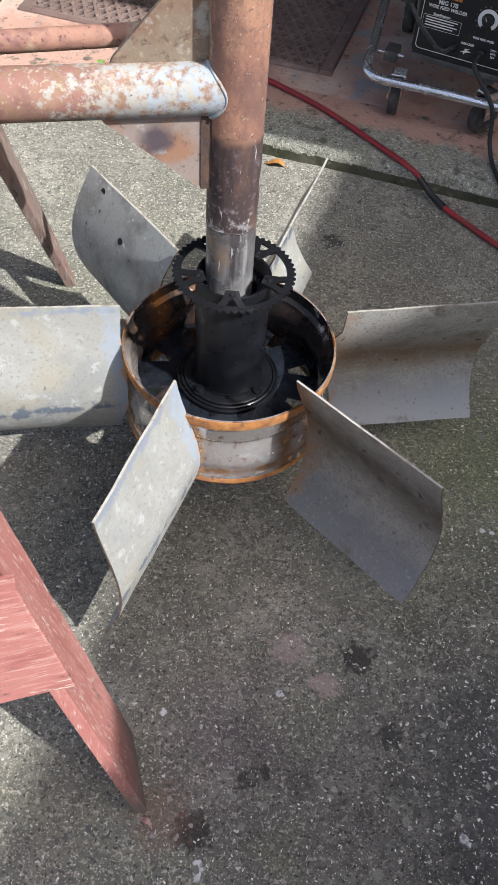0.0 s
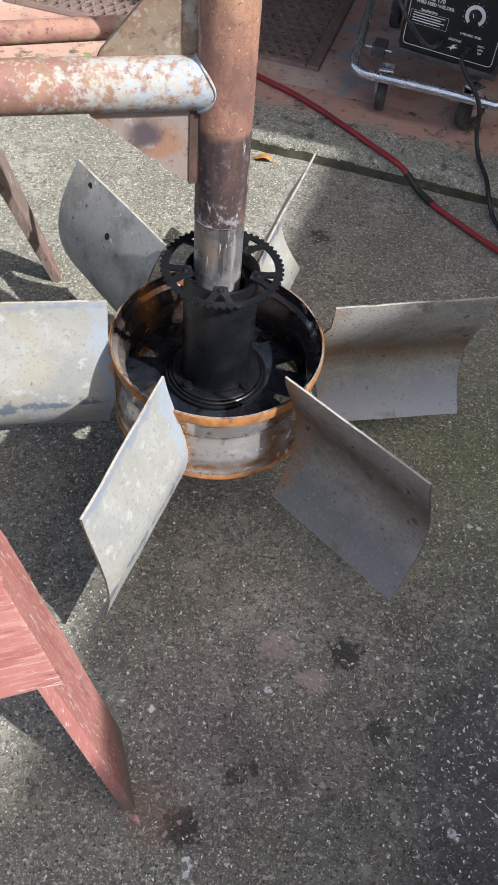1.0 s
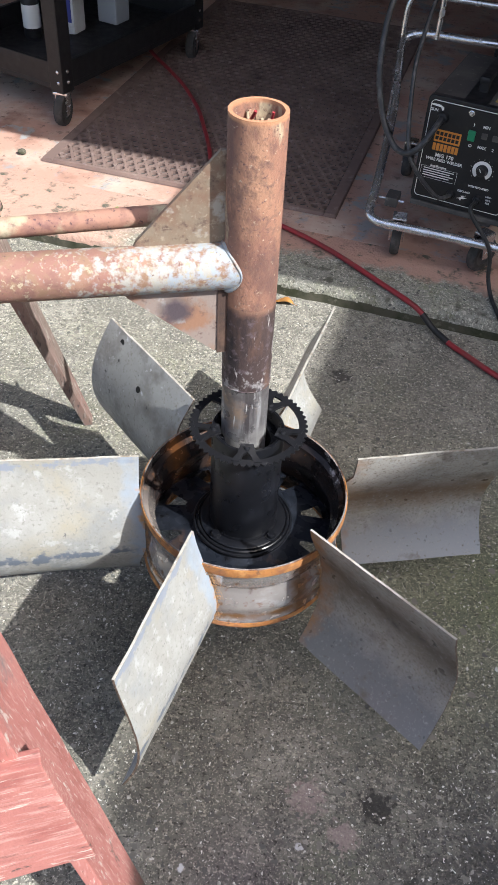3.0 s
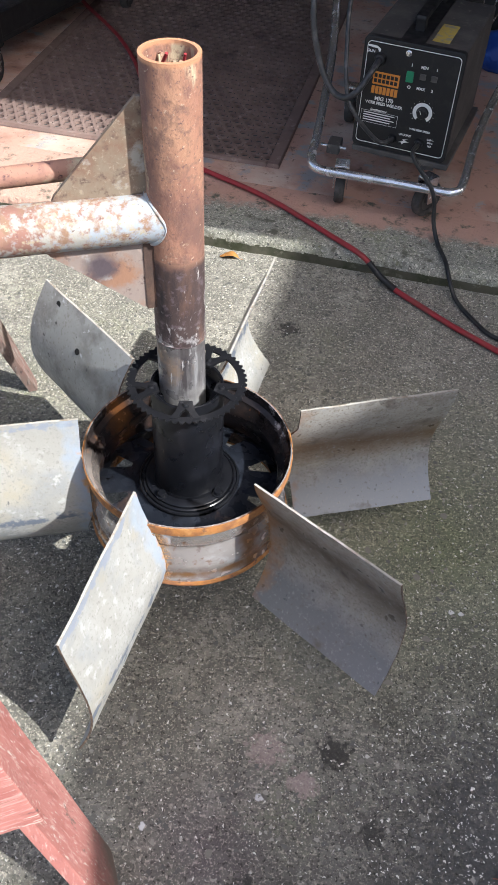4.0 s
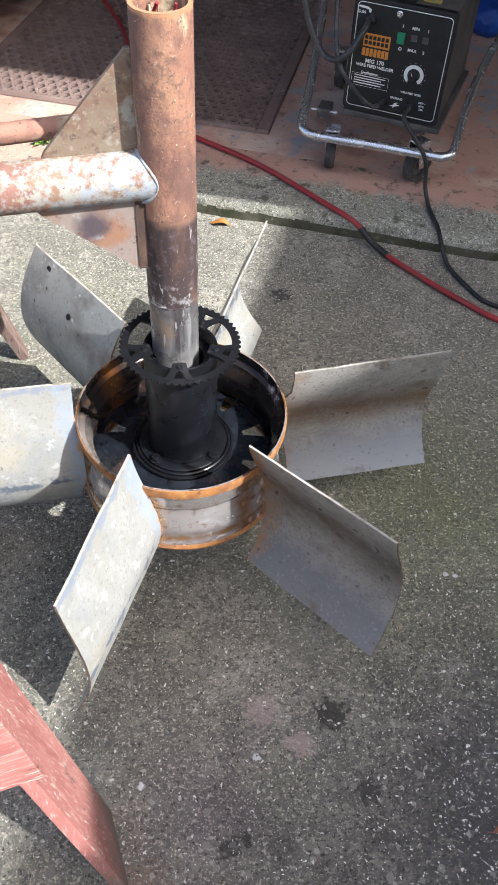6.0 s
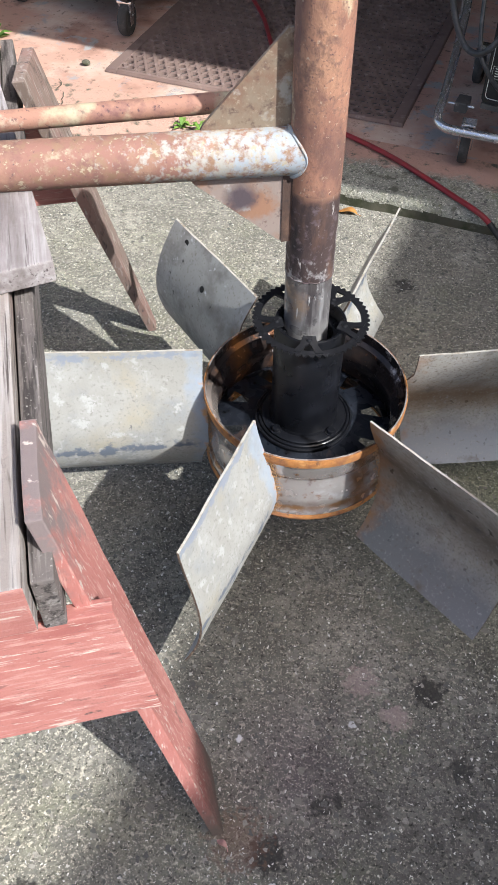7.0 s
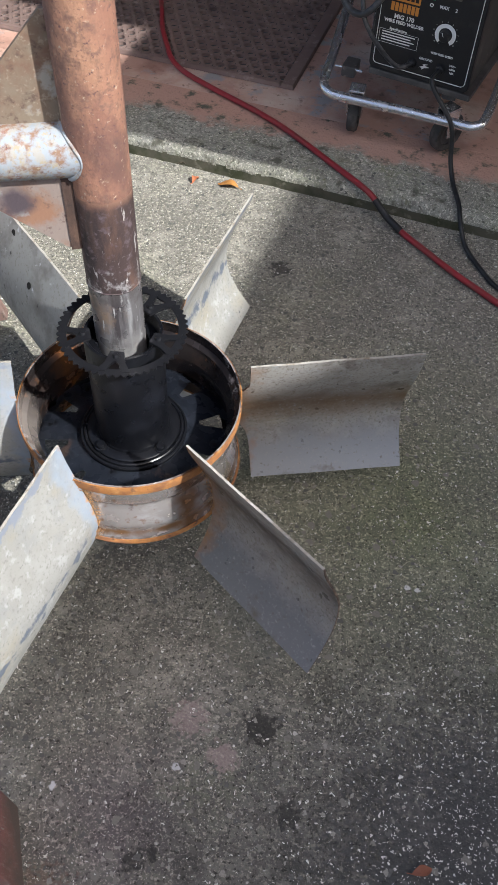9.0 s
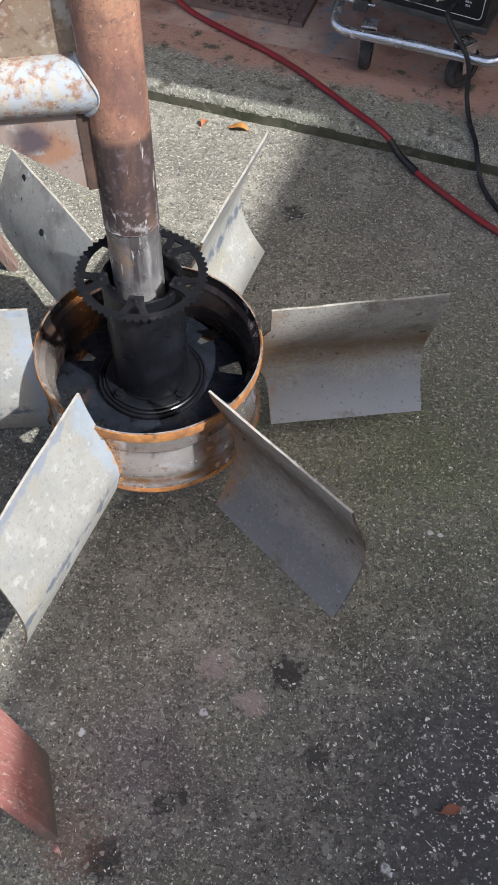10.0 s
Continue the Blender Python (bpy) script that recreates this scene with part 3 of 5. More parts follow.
def tube(points, r, n=12, inner=0.0, bm=None, wobble=0.0):
    """A round bar or pipe along a line; inner: the bore of a hollow one."""
    bm = bm or bmesh.new()
    ps = [Vector(p) for p in points]
    rings, holes = [], []
    side = None
    for i, p in enumerate(ps):
        d = (ps[min(i + 1, len(ps) - 1)] - ps[max(i - 1, 0)]).normalized()
        if side is None:
            side = d.orthogonal().normalized()
        side = (side - d * side.dot(d)).normalized()
        up = d.cross(side)
        rr = r * (1 + wobble * (noise.noise(p * 23) if wobble else 0))
        rings.append([bm.verts.new(p + (side * math.cos(2 * math.pi * k / n) + up * math.sin(2 * math.pi * k / n)) * rr) for k in range(n)])
        if inner:
            holes.append([bm.verts.new(p + (side * math.cos(2 * math.pi * k / n) + up * math.sin(2 * math.pi * k / n)) * inner) for k in range(n)])
    for a, b in zip(rings, rings[1:]):
        for k in range(n):
            bm.faces.new((a[k], a[(k + 1) % n], b[(k + 1) % n], b[k]))
    if inner:
        for a, b in zip(holes, holes[1:]):
            for k in range(n):
                bm.faces.new((a[k], b[k], b[(k + 1) % n], a[(k + 1) % n]))
        for a, b in ((rings[0], holes[0]), (rings[-1], holes[-1])):
            for k in range(n):
                bm.faces.new((a[k], a[(k + 1) % n], b[(k + 1) % n], b[k]))
    else:
        bm.faces.new(rings[0])
        bm.faces.new(rings[-1])
    return bm


def prism(points, depth, m=None, bm=None):
    """A flat outline in x and y, drawn out along z from 0 to depth."""
    bm = bm or bmesh.new()
    a = [bm.verts.new((x, y, 0)) for x, y in points]
    b = [bm.verts.new((x, y, depth)) for x, y in points]
    bm.faces.new(a)
    bm.faces.new(b)
    for k in range(len(a)):
        bm.faces.new((a[k], a[(k + 1) % len(a)], b[(k + 1) % len(a)], b[k]))
    if m is not None:
        for v in a + b:
            v.co = m @ v.co
    return bm


def frame_of(origin, xdir, zdir):
    """A pose whose x and z axes lie along the given directions."""
    x = Vector(xdir).normalized()
    z = Vector(zdir)
    z = (z - x * z.dot(x)).normalized()
    y = z.cross(x)
    m = Matrix((x, y, z)).transposed().to_4x4()
    m.translation = Vector(origin)
    return m


# ---- the yard and the workshop ----
SHOP = pose(0, 2.477, 0, 0, 0, -13.0)       # x along the kerb, y into the workshop
STEP = 0.06

g = bmesh.new()
rng = random.Random(4)
N = 90
for i in range(N + 1):
    for j in range(N + 1):
        g.verts.new((-2.0 + 4.0 * i / N, -1.2 + 4.4 * j / N, 0.0016 * noise.noise(Vector((i * 0.31, j * 0.31, 0)))))
g.verts.ensure_lookup_table()
for i in range(N):
    for j in range(N):
        a = i * (N + 1) + j
        g.faces.new((g.verts[a], g.verts[a + N + 1], g.verts[a + N + 2], g.verts[a + 1]))
outer = [g.verts.new(p) for p in ((-400, -400, 0), (400, -400, 0), (400, 400, 0), (-400, 400, 0))]
g.verts.ensure_lookup_table()
sides = [[g.verts[k * (N + 1)] for k in range(N + 1)], [g.verts[N * (N + 1) + k] for k in range(N + 1)],
         [g.verts[(N - k) * (N + 1) + N] for k in range(N + 1)], [g.verts[N - k] for k in range(N + 1)]]
for k in range(4):
    s = sides[k]
    for a, b in zip(s, s[1:]):
        g.faces.new((a, b, outer[k]))
    g.faces.new((s[-1], outer[(k + 1) % 4], outer[k]))
ground = tagged(finish("ground", g, GROUND, smooth=40), "worn grey exposed-aggregate concrete yard with dark stains and shade painted under the rotor", "ground", kind="structure")

k = bmesh.new()
add_box(k, -3.2, 3.2, 0.0, 0.30, -0.05, STEP)
long = [e for e in k.edges if e.calc_length() > 3]
bmesh.ops.subdivide_edges(k, edges=long, cuts=420, use_grid_fill=True)
rim_e = [e for e in k.edges if all(abs(v.co.y) < 1e-4 and abs(v.co.z - STEP) < 1e-4 for v in e.verts)]
bmesh.ops.bevel(k, geom=rim_e, offset=0.026, segments=4, affect="EDGES", profile=0.5)
bmesh.ops.bisect_plane(k, geom=k.verts[:] + k.edges[:] + k.faces[:], plane_co=(0, 0, 0.028), plane_no=(0, 0, 1))
for v in k.verts:
    if v.co.y < 0.05 and v.co.z > 0:
        q = Vector((v.co.x * 9, v.co.y * 20, v.co.z * 20))
        v.co.y += 0.006 * noise.noise(q) + 0.004 * noise.noise(q * 4)
        v.co.z += 0.003 * noise.noise(q * 2 + Vector((3, 3, 3)))
kerb = tagged(finish("kerb", k, [KERB, KERB_FACE], smooth=50, loc=SHOP), "low mossy concrete kerb along the workshop floor", "kerb", kind="structure")
# the lower face takes the dark colour, moss and painted shade together
for p in kerb.data.polygons:
    if p.normal.y < -0.6 and p.center.z < 0.03:
        p.material_index = 1
f = box(-3.2, 3.2, 0.30, 4.6, -0.05, STEP + 0.0005)
shop_floor = tagged(finish("floor", f, RED_FLOOR, loc=SHOP), "worn red-painted concrete workshop floor", "floor", kind="structure")
crk = bmesh.new()
inv = SHOP.inverted()
rc = random.Random(5)
line = [inv @ Vector((-0.97 + 0.13 * t + rc.uniform(-0.012, 0.012), 3.0 - 0.33 * t + rc.uniform(-0.008, 0.008), 0)) for t in [k / 14 for k in range(15)]]
wid = [0.0015 + 0.0035 * abs(noise.noise(Vector((k * 0.6, 2, 2)))) for k in range(15)]
rows_ = [(crk.verts.new((p.x - w_, p.y, STEP + 0.006)), crk.verts.new((p.x + w_, p.y, STEP + 0.006))) for p, w_ in zip(line, wid)]
for a, b in zip(rows_, rows_[1:]):
    crk.faces.new((a[0], a[1], b[1], b[0]))
part("crack", crk, KERB_FACE, shop_floor, "dark crack in the floor")
w = box(-3.2, 3.2, 4.6, 4.75, -0.05, 2.6)
tagged(finish("wall_back", w, DARK_WALL, loc=SHOP), "dark boarded back wall of the workshop", "wall", kind="structure")
for nm, x in (("wall_left", -3.35), ("wall_right", 3.2)):
    tagged(finish(nm, box(x, x + 0.15, 0.25, 4.75, -0.05, 2.6), DARK_WALL, loc=SHOP), "dark boarded side wall of the workshop", "wall", kind="structure")
# Unseen roof; the small front piece is added to keep sun off the kerb.
tagged(finish("ceiling", add_box(box(-3.5, 3.5, -0.22, 4.9, 2.3, 2.42), 1.81, 2.6, -0.79, -0.22, 2.3, 2.42), DARK_WALL, loc=SHOP), "unseen dark workshop roof deck with an added sun-blocking piece", "roof", kind="structure")

# an unseen wall, added so that its top edge throws the shade over the yard
edge_dir = Vector((0.262, 0.965, 0)).normalized()
foot_pt = Vector((-0.005, 1.34, 0))
H = 5.6
top_pt = foot_pt + sun_dir * (H / sun_dir.z)
yard = Matrix.Translation((top_pt.x, top_pt.y, 0)) @ pose(0, 0, 0, 0, 0, math.degrees(math.atan2(edge_dir.y, edge_dir.x)))
tagged(finish("shade_wall", box(-9, 2.6, -0.25, 0, -0.05, H), WALL, loc=yard), "tall plain unseen wall added to shade the yard", "wall", kind="structure")

# ---- the paddle rotor ----
AX, AY = 0.059, 1.306
rotor = thing("paddle_rotor", pose(AX, AY, 0), "six-bladed steel paddle rotor built on a rusty car wheel", "rotor")
rim = part("wheel_rim", revolve([(0.188, 0.164), (0.186, 0.185), (0.179, 0.225), (0.174, 0.25), (0.171, 0.268), (0.171, 0.282), (0.181, 0.298), (0.183, 0.308), (0.1915, 0.315), (0.1925, 0.336),
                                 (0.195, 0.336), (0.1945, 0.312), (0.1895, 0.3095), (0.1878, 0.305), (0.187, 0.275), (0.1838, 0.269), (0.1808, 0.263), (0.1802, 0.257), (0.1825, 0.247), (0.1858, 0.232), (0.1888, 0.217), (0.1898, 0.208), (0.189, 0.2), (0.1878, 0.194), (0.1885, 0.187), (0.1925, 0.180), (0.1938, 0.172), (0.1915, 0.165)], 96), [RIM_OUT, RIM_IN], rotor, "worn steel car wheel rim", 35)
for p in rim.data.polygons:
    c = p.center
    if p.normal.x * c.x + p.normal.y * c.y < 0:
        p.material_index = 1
part("upper_lip", revolve([(0.1947, 0.314), (0.1951, 0.3345), (0.1968, 0.3350), (0.1972, 0.332), (0.1968, 0.318), (0.1955, 0.313)], 96), RUST, rim, "orange rusty rim lip", 40)
part("lower_lip", revolve([(0.187, 0.161), (0.1885, 0.170), (0.1945, 0.171), (0.197, 0.164), (0.194, 0.157)], 96), RUST, rim, "orange rusty rim lip", 40)

d = bmesh.new()
radii = [(0.062, 0.248), (0.090, 0.246), (0.104, 0.236), (0.122, 0.233), (0.164, 0.228), (0.180, 0.220)]
seg = 60
vs = [[d.verts.new((r * math.cos(2 * math.pi * k / seg), r * math.sin(2 * math.pi * k / seg), z)) for k in range(seg)] for r, z in radii]
for i in range(len(radii) - 1):
    for k in range(seg):
        if i == 3 and (k % 6) in (2, 3):
            continue
        d.faces.new((vs[i][k], vs[i][(k + 1) % seg], vs[i + 1][(k + 1) % seg], vs[i + 1][k]))
for k in range(10):
    for j, turn in ((2, 0.066), (4, -0.066)):
        v = vs[3][6 * k + j]
        v.co = Matrix.Rotation(turn, 3, 'Z') @ v.co
bmesh.ops.solidify(d, geom=d.faces[:], thickness=0.004)
part("wheel_disc", d, DISC, rotor, "black painted wheel disc with vent slots", 40)
part("hub_tube", revolve([(0.065, 0.245), (0.065, 0.494), (0.0635, 0.496), (0.0595, 0.496), (0.058, 0.494), (0.058, 0.245)], 64), BLACK, rotor, "black painted steel tube", 40)
part("hub_flange", revolve([(0.060, 0.242), (0.097, 0.242), (0.0975, 0.248), (0.096, 0.250), (0.0935, 0.2505), (0.0925, 0.2485), (0.0915, 0.2485), (0.0905, 0.2525), (0.0885, 0.254), (0.0865, 0.2535), (0.0855, 0.2515), (0.0845, 0.2515), (0.0838, 0.2555), (0.0815, 0.257), (0.067, 0.257), (0.0655, 0.262), (0.060, 0.263)], 64), BLACK, rotor, "black bolted flange", 35)
part("bearing", revolve([(0.042, 0.40), (0.0585, 0.40), (0.0585, 0.47), (0.042, 0.47)], 48), BLACK, rotor, "", 40)
for k in range(4):
    a = radians(-40 + 90 * k)
    b = bmesh.new()
    revolve([(0.0001, 0.255), (0.0001, 0.2665), (0.0072, 0.2665), (0.0084, 0.265), (0.0086, 0.2595), (0.0112, 0.259), (0.0115, 0.255)], 12, False, bm=b)
    part("bolt", b, BLACK, rotor, "", 40, pose(0.0755 * math.cos(a), 0.0755 * math.sin(a), 0))

# chainring
c = bmesh.new()
T = 53
loops = []
for z in (0.4985, 0.5015):
    o, i_ = [], []
    for k in range(T * 6):
        a = 2 * math.pi * k / (T * 6)
        ph = k % 6
        r = (0.1005, 0.1008, 0.1030, 0.1052, 0.1052, 0.1030)[ph]
        o.append(c.verts.new((r * math.cos(a), r * math.sin(a), z)))
        i_.append(c.verts.new((0.0895 * math.cos(a), 0.0895 * math.sin(a), z)))
    loops.append((o, i_))
n6 = T * 6
for k in range(n6):
    j = (k + 1) % n6
    (o0, i0), (o1, i1) = loops
    c.faces.new((o0[k], o0[j], i0[j], i0[k]))
    c.faces.new((o1[k], i1[k], i1[j], o1[j]))
    c.faces.new((o0[k], o1[k], o1[j], o0[j]))
    c.faces.new((i0[k], i0[j], i1[j], i1[k]))
ring = part("chainring", c, CHAINRING, rotor, "black toothed bicycle chainring")
arm_pts = [(0.052, -0.011), (0.064, -0.0135), (0.075, -0.016), (0.0935, -0.026), (0.0945, -0.0205), (0.0945, -0.012), (0.078, -0.0062), (0.072, 0.0), (0.078, 0.0062), (0.0945, 0.012), (0.0945, 0.0205), (0.0935, 0.026), (0.075, 0.016), (0.064, 0.0135), (0.052, 0.011)]
for k in range(5):
    m = pose(0, 0, 0.4975, 0, 0, -88 + 72 * k)
    arm = part("arm", prism(arm_pts, 0.005), CHAINRING, ring, "", None, m)
    b = revolve([(0.0001, 0.009), (0.0035, 0.009), (0.0045, 0.0075), (0.0055, 0.005), (0.0001, 0.005)], 12, True)
    part("chainring_bolt", b, CHAINRING, ring, "small dark bolt", 40, m @ pose(0.0635, 0, 0))

# blades: top inner corner, top outer corner, top and bottom heights, sagitta, bottom shift outwards, pale or bare
def polar(r, deg):
    return (r * math.cos(radians(deg)), r * math.sin(radians(deg)))


def blade(pi, po, zi, zo, zb, sag, mat, label, bottom_out=0.012, sag_out=None, bend=1.3):
    bm = bmesh.new()
    pi, po = Vector((*pi, 0)), Vector((*po, 0))
    e = (po - pi).normalized()
    u = Vector((-e.y, e.x, 0))          # counter-clockwise side, towards which the sheet bulges
    sag_out = sag if sag_out is None else sag_out
    nu, nv, th = 20, 16, 0.0042
    rows = []
    for v in range(nv + 1):
        s = v / nv
        row = []
        for q in range(nu + 1):
            t = q / nu
            top = zi + (zo - zi) * t
            z = top + (zb - top) * s
            bulge = (sag + (sag_out - sag) * t) * math.sin(math.pi * s ** bend)
            p = pi + (po - pi) * t + e * (bottom_out * s) + u * bulge
            if 0.155 < z < 0.335 and t < 0.3:      # the inner edge reaches in to the rim
                gap = math.hypot(p.x, p.y) - 0.1925
                if q == 0 and gap > 0:
                    p -= e * gap * min(1, (0.335 - z) / 0.02, (z - 0.155) / 0.05)
            p.z = z
            dent = 0.0015 * noise.noise(Vector((t * 3, s * 3, pi.x * 20)))
            p += u * dent
            if q in (0, nu) or v in (0, nv):        # ragged torch-cut edges
                p += (e * noise.noise(Vector((t * 31, s * 31, pi.y * 9))) + Vector((0, 0, noise.noise(Vector((t * 37, s * 29, pi.x * 9)))))) * 0.0009
            row.append(p)
        rows.append(row)
    front = [[bm.verts.new(p + u * th / 2) for p in row] for row in rows]
    back = [[bm.verts.new(p - u * th / 2) for p in row] for row in rows]
    for v in range(nv):
        for q in range(nu):
            bm.faces.new((front[v][q], front[v][q + 1], front[v + 1][q + 1], front[v + 1][q])).material_index = 0
            bm.faces.new((back[v][q], back[v + 1][q], back[v + 1][q + 1], back[v][q + 1])).material_index = 1
    for v in range(nv):
        for q in (0, nu):
            bm.faces.new((front[v][q], front[v + 1][q], back[v + 1][q], back[v][q])).material_index = 3
    for q in range(nu):
        for v in (0, nv):
            bm.faces.new((front[v][q], back[v][q], back[v][q + 1], front[v][q + 1])).material_index = 2 if v == 0 else 3
    ob = part("blade", bm, mat + [RAW_EDGE], rotor, label, 50)
    # crusty weld where the blade meets the rim, on both sides of the sheet
    wb = bmesh.new()
    rw = random.Random(int(1000 * abs(pi.x) + 7))
    for v in range(nv + 1):
        p = rows[v][0]
        if not 0.17 < p.z < 0.325:
            continue
        turn = math.atan2(p.y, p.x)
        for q in range(110):
            a = turn + rw.gauss(0, 0.04)
            spread = abs(a - turn) / 0.035
            z = p.z + rw.uniform(-0.011, 0.011)
            r = rw.uniform(0.0004, 0.0012) * max(0.5, 1.25 - 0.3 * spread)
            rad = (0.187 if 0.2 < z < 0.307 else 0.194) + max(0.0, 0.006 - 0.004 * spread) * rw.random()
            c = Vector((rad * math.cos(a), rad * math.sin(a), z))
            for w in bmesh.ops.create_icosphere(wb, subdivisions=1, radius=r)["verts"]:
                w.co = c + Vector((w.co.x, w.co.y, w.co.z * 1.4)) * (1 + 0.5 * noise.noise((c + w.co) * 200))
    part("weld_bead", wb, WELD, ob, "lumpy rusty weld", 60)
    return ob


HOLE = material("dark_hole", (0.012, 0.012, 0.012), 0.9)
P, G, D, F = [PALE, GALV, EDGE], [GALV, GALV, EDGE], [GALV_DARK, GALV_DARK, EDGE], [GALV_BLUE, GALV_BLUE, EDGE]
blade((-0.078, -0.174), (-0.157, -0.466), 0.405, 0.407, 0.08, 0.048, P, "curved steel blade with chalky pale paint", sag_out=0.034)
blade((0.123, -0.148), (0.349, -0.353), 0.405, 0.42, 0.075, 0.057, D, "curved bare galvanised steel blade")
blade((0.207, 0.033), (0.507, 0.099), 0.405, 0.412, 0.083, 0.06, G, "curved bare galvanised steel blade", bend=1.65)
blade(polar(0.197, 69), (0.162, 0.518), 0.405, 0.406, 0.08, 0.06, [GALV, PALE, EDGE], "curved steel blade with pale paint")
far_blade = blade(polar(0.197, 126), (-0.327, 0.404), 0.405, 0.406, 0.08, 0.06, F, "curved dark galvanised steel blade with bolt holes", bend=0.95)
inner_, outer_ = Vector((*polar(0.197, 126), 0)), Vector((-0.327, 0.404, 0))
e_ = (outer_ - inner_).normalized()
u_ = Vector((-e_.y, e_.x, 0))
for t, drop in ((0.79, 0.055), (0.464, 0.2)):
    at_ = inner_ + (outer_ - inner_) * t + e_ * 0.012 * drop + u_ * (0.06 * math.sin(math.pi * drop ** 0.95) + 0.0024)
    at_.z = 0.4055 - 0.325 * drop
    part("bolt_hole", revolve([(0.0001, 0.0), (0.0068, 0.0), (0.0073, 0.0008), (0.0001, 0.0008)], 16, True, frame_of(at_, e_, u_ + Vector((0, 0, 0.5)))), HOLE, far_blade, "dark bolt hole")
blade((-0.198, -0.009), polar(0.50, 187.5), 0.405, 0.41, 0.08, 0.055, P, "curved steel blade with chalky pale paint", sag_out=0.078)

# ---- the pipe frame ----
PX, PY = 0.046, 1.325
frame_thing = thing("pipe_frame", pose(PX + 0.007, PY, 0, 0, -0.4, 0), "rusty welded steel pipe frame with flaking pale paint", "pipe frame")
up = lambda z0, z1, n=14: [(0, 0, z0 + (z1 - z0) * i / n) for i in range(n + 1)]
part("upright_pipe", tube(up(0.755, 1.053, 30), 0.0415, 48, 0.0355), UPRIGHT, frame_thing, "rusty open steel pipe", 40)
part("scorched_end", tube(up(0.592, 0.755), 0.0415, 48, 0.0355), SCORCH_END, frame_thing, "dark heat-scorched lower end of the pipe", 40)
part("shaft", tube(up(0.41, 0.592), 0.0408, 48, 0.032), SHAFT, frame_thing, "scraped bright steel shaft", 40)
part("weld_ring", tube([(0.0412 * math.cos(k * 0.0982), 0.0412 * math.sin(k * 0.0982), 0.592 + 0.0009 * math.sin(k * 1.3) + 0.0006 * math.sin(k * 0.31)) for k in range(65)], 0.0015, 8, wobble=1.2), SCORCH_END, frame_thing, "", 60)
bd = Vector((-0.415, -0.102, 0)).normalized()
br = [Vector((0, 0, 0.815)) + bd * (0.015 + 0.9 * i / 24) for i in range(25)]
part("branch_pipe", tube(br, 0.0365, 40, 0.031), BRANCH, frame_thing, "rusty pipe with flaking white and blue paint", 40)
for end in range(1):
    ringw = []
    for k in range(49):
        a = 2 * math.pi * k / 48
        y_, z_ = 0.037 * math.cos(a), 0.037 * math.sin(a)
        q_ = -math.sqrt(max(0.0, 0.0425 ** 2 - y_ ** 2))
        side_ = bd.cross(Vector((0, 0, 1)))
        ringw.append(bd * (-q_) + side_ * y_ + Vector((0, 0, 0.815 + z_)))
    part("weld_bead", tube(ringw, 0.0026, 8, wobble=1.8), BRANCH, frame_thing, "lumpy weld round the pipe joint", 60)
thin0 = Vector((-0.161, 0.103, 0.827))
td = Vector((-0.951, -0.309, 0)).normalized()
part("brace_pipe", tube([(-0.015, 0.035, 0.827), (-0.06, 0.09, 0.827), (-0.105, 0.117, 0.827)] + [thin0 + td * t for t in (0, 0.2, 0.4, 0.7)], 0.0165, 24, 0.013), RUST_PIPE, frame_thing, "thin rusty brace pipe", 40)
gm = frame_of((0, 0, 0), bd, bd.cross(Vector((0, 0, 1))))
sgn = 1 if (gm.to_3x3() @ Vector((0, 1, 0))).z > 0 else -1
part("gusset", prism([(0.035, sgn * 0.84), (0.178, sgn * 0.845), (0.172, sgn * 0.858), (0.048, sgn * 0.994), (0.038, sgn * 0.994)], 0.008, gm @ Matrix.Translation((0, 0, 0.008))), GUSSET, frame_thing, "triangular rusty steel gusset plate")
part("gusset", prism([(0.052, sgn * 0.79), (0.2, sgn * 0.788), (0.19, sgn * 0.775), (0.058, sgn * 0.665), (0.052, sgn * 0.665)], 0.008, gm @ Matrix.Translation((0, 0, -0.014))), stained_at(GUSSET_LOW, [(-0.115, -0.03, 0.748)], 0.018, 0.036, (0.09, 0.07, 0.08), 30, 0.03), frame_thing, "triangular scorched steel gusset plate")

# A dark brown strip that fills the gap from lower gusset to pipe.
part("dark_strip", prism([(0.028, sgn * 0.664), (0.0535, sgn * 0.662), (0.0535, sgn * 0.782), (0.028, sgn * 0.782)], 0.014, gm @ Matrix.Translation((0, 0, -0.0165))), material("dark_brown_strip", (0.08, 0.05, 0.04), 0.8, 0.05, [((0.13, 0.078, 0.056), 30, 0.48, 0.64, 9), ((0.06, 0.042, 0.036), 60, 0.52, 0.64, 9)], [(120, 0.6, 0.002)]), frame_thing, "dark brown flat strip along the pipe")
part("wire_scrap", tube(smooth_line([(-0.012, 0.014, 0.97), (-0.014, 0.012, 1.02), (-0.004, 0.0, 1.05)], 4), 0.0024, 6), RED_CABLE, frame_thing, "red wire end inside the pipe")
part("wire_scrap", tube(smooth_line([(0.01, 0.012, 0.97), (0.014, 0.008, 1.02), (0.02, 0.0, 1.05)], 4), 0.0022, 6), RED_CABLE, frame_thing, "red wire end inside the pipe")
nest = bmesh.new()
rng = random.Random(8)
for k in range(26):
    p = Vector((rng.uniform(-0.022, 0.012), rng.uniform(-0.006, 0.026), 0.995))
    tube([p, p + Vector((rng.uniform(-0.012, 0.012), rng.uniform(-0.012, 0.012), rng.uniform(0.02, 0.05)))], rng.uniform(0.0015, 0.004), 5, bm=nest)
part("debris", nest, RUST_PIPE, frame_thing, "rusty flakes and dead leaves in the pipe")
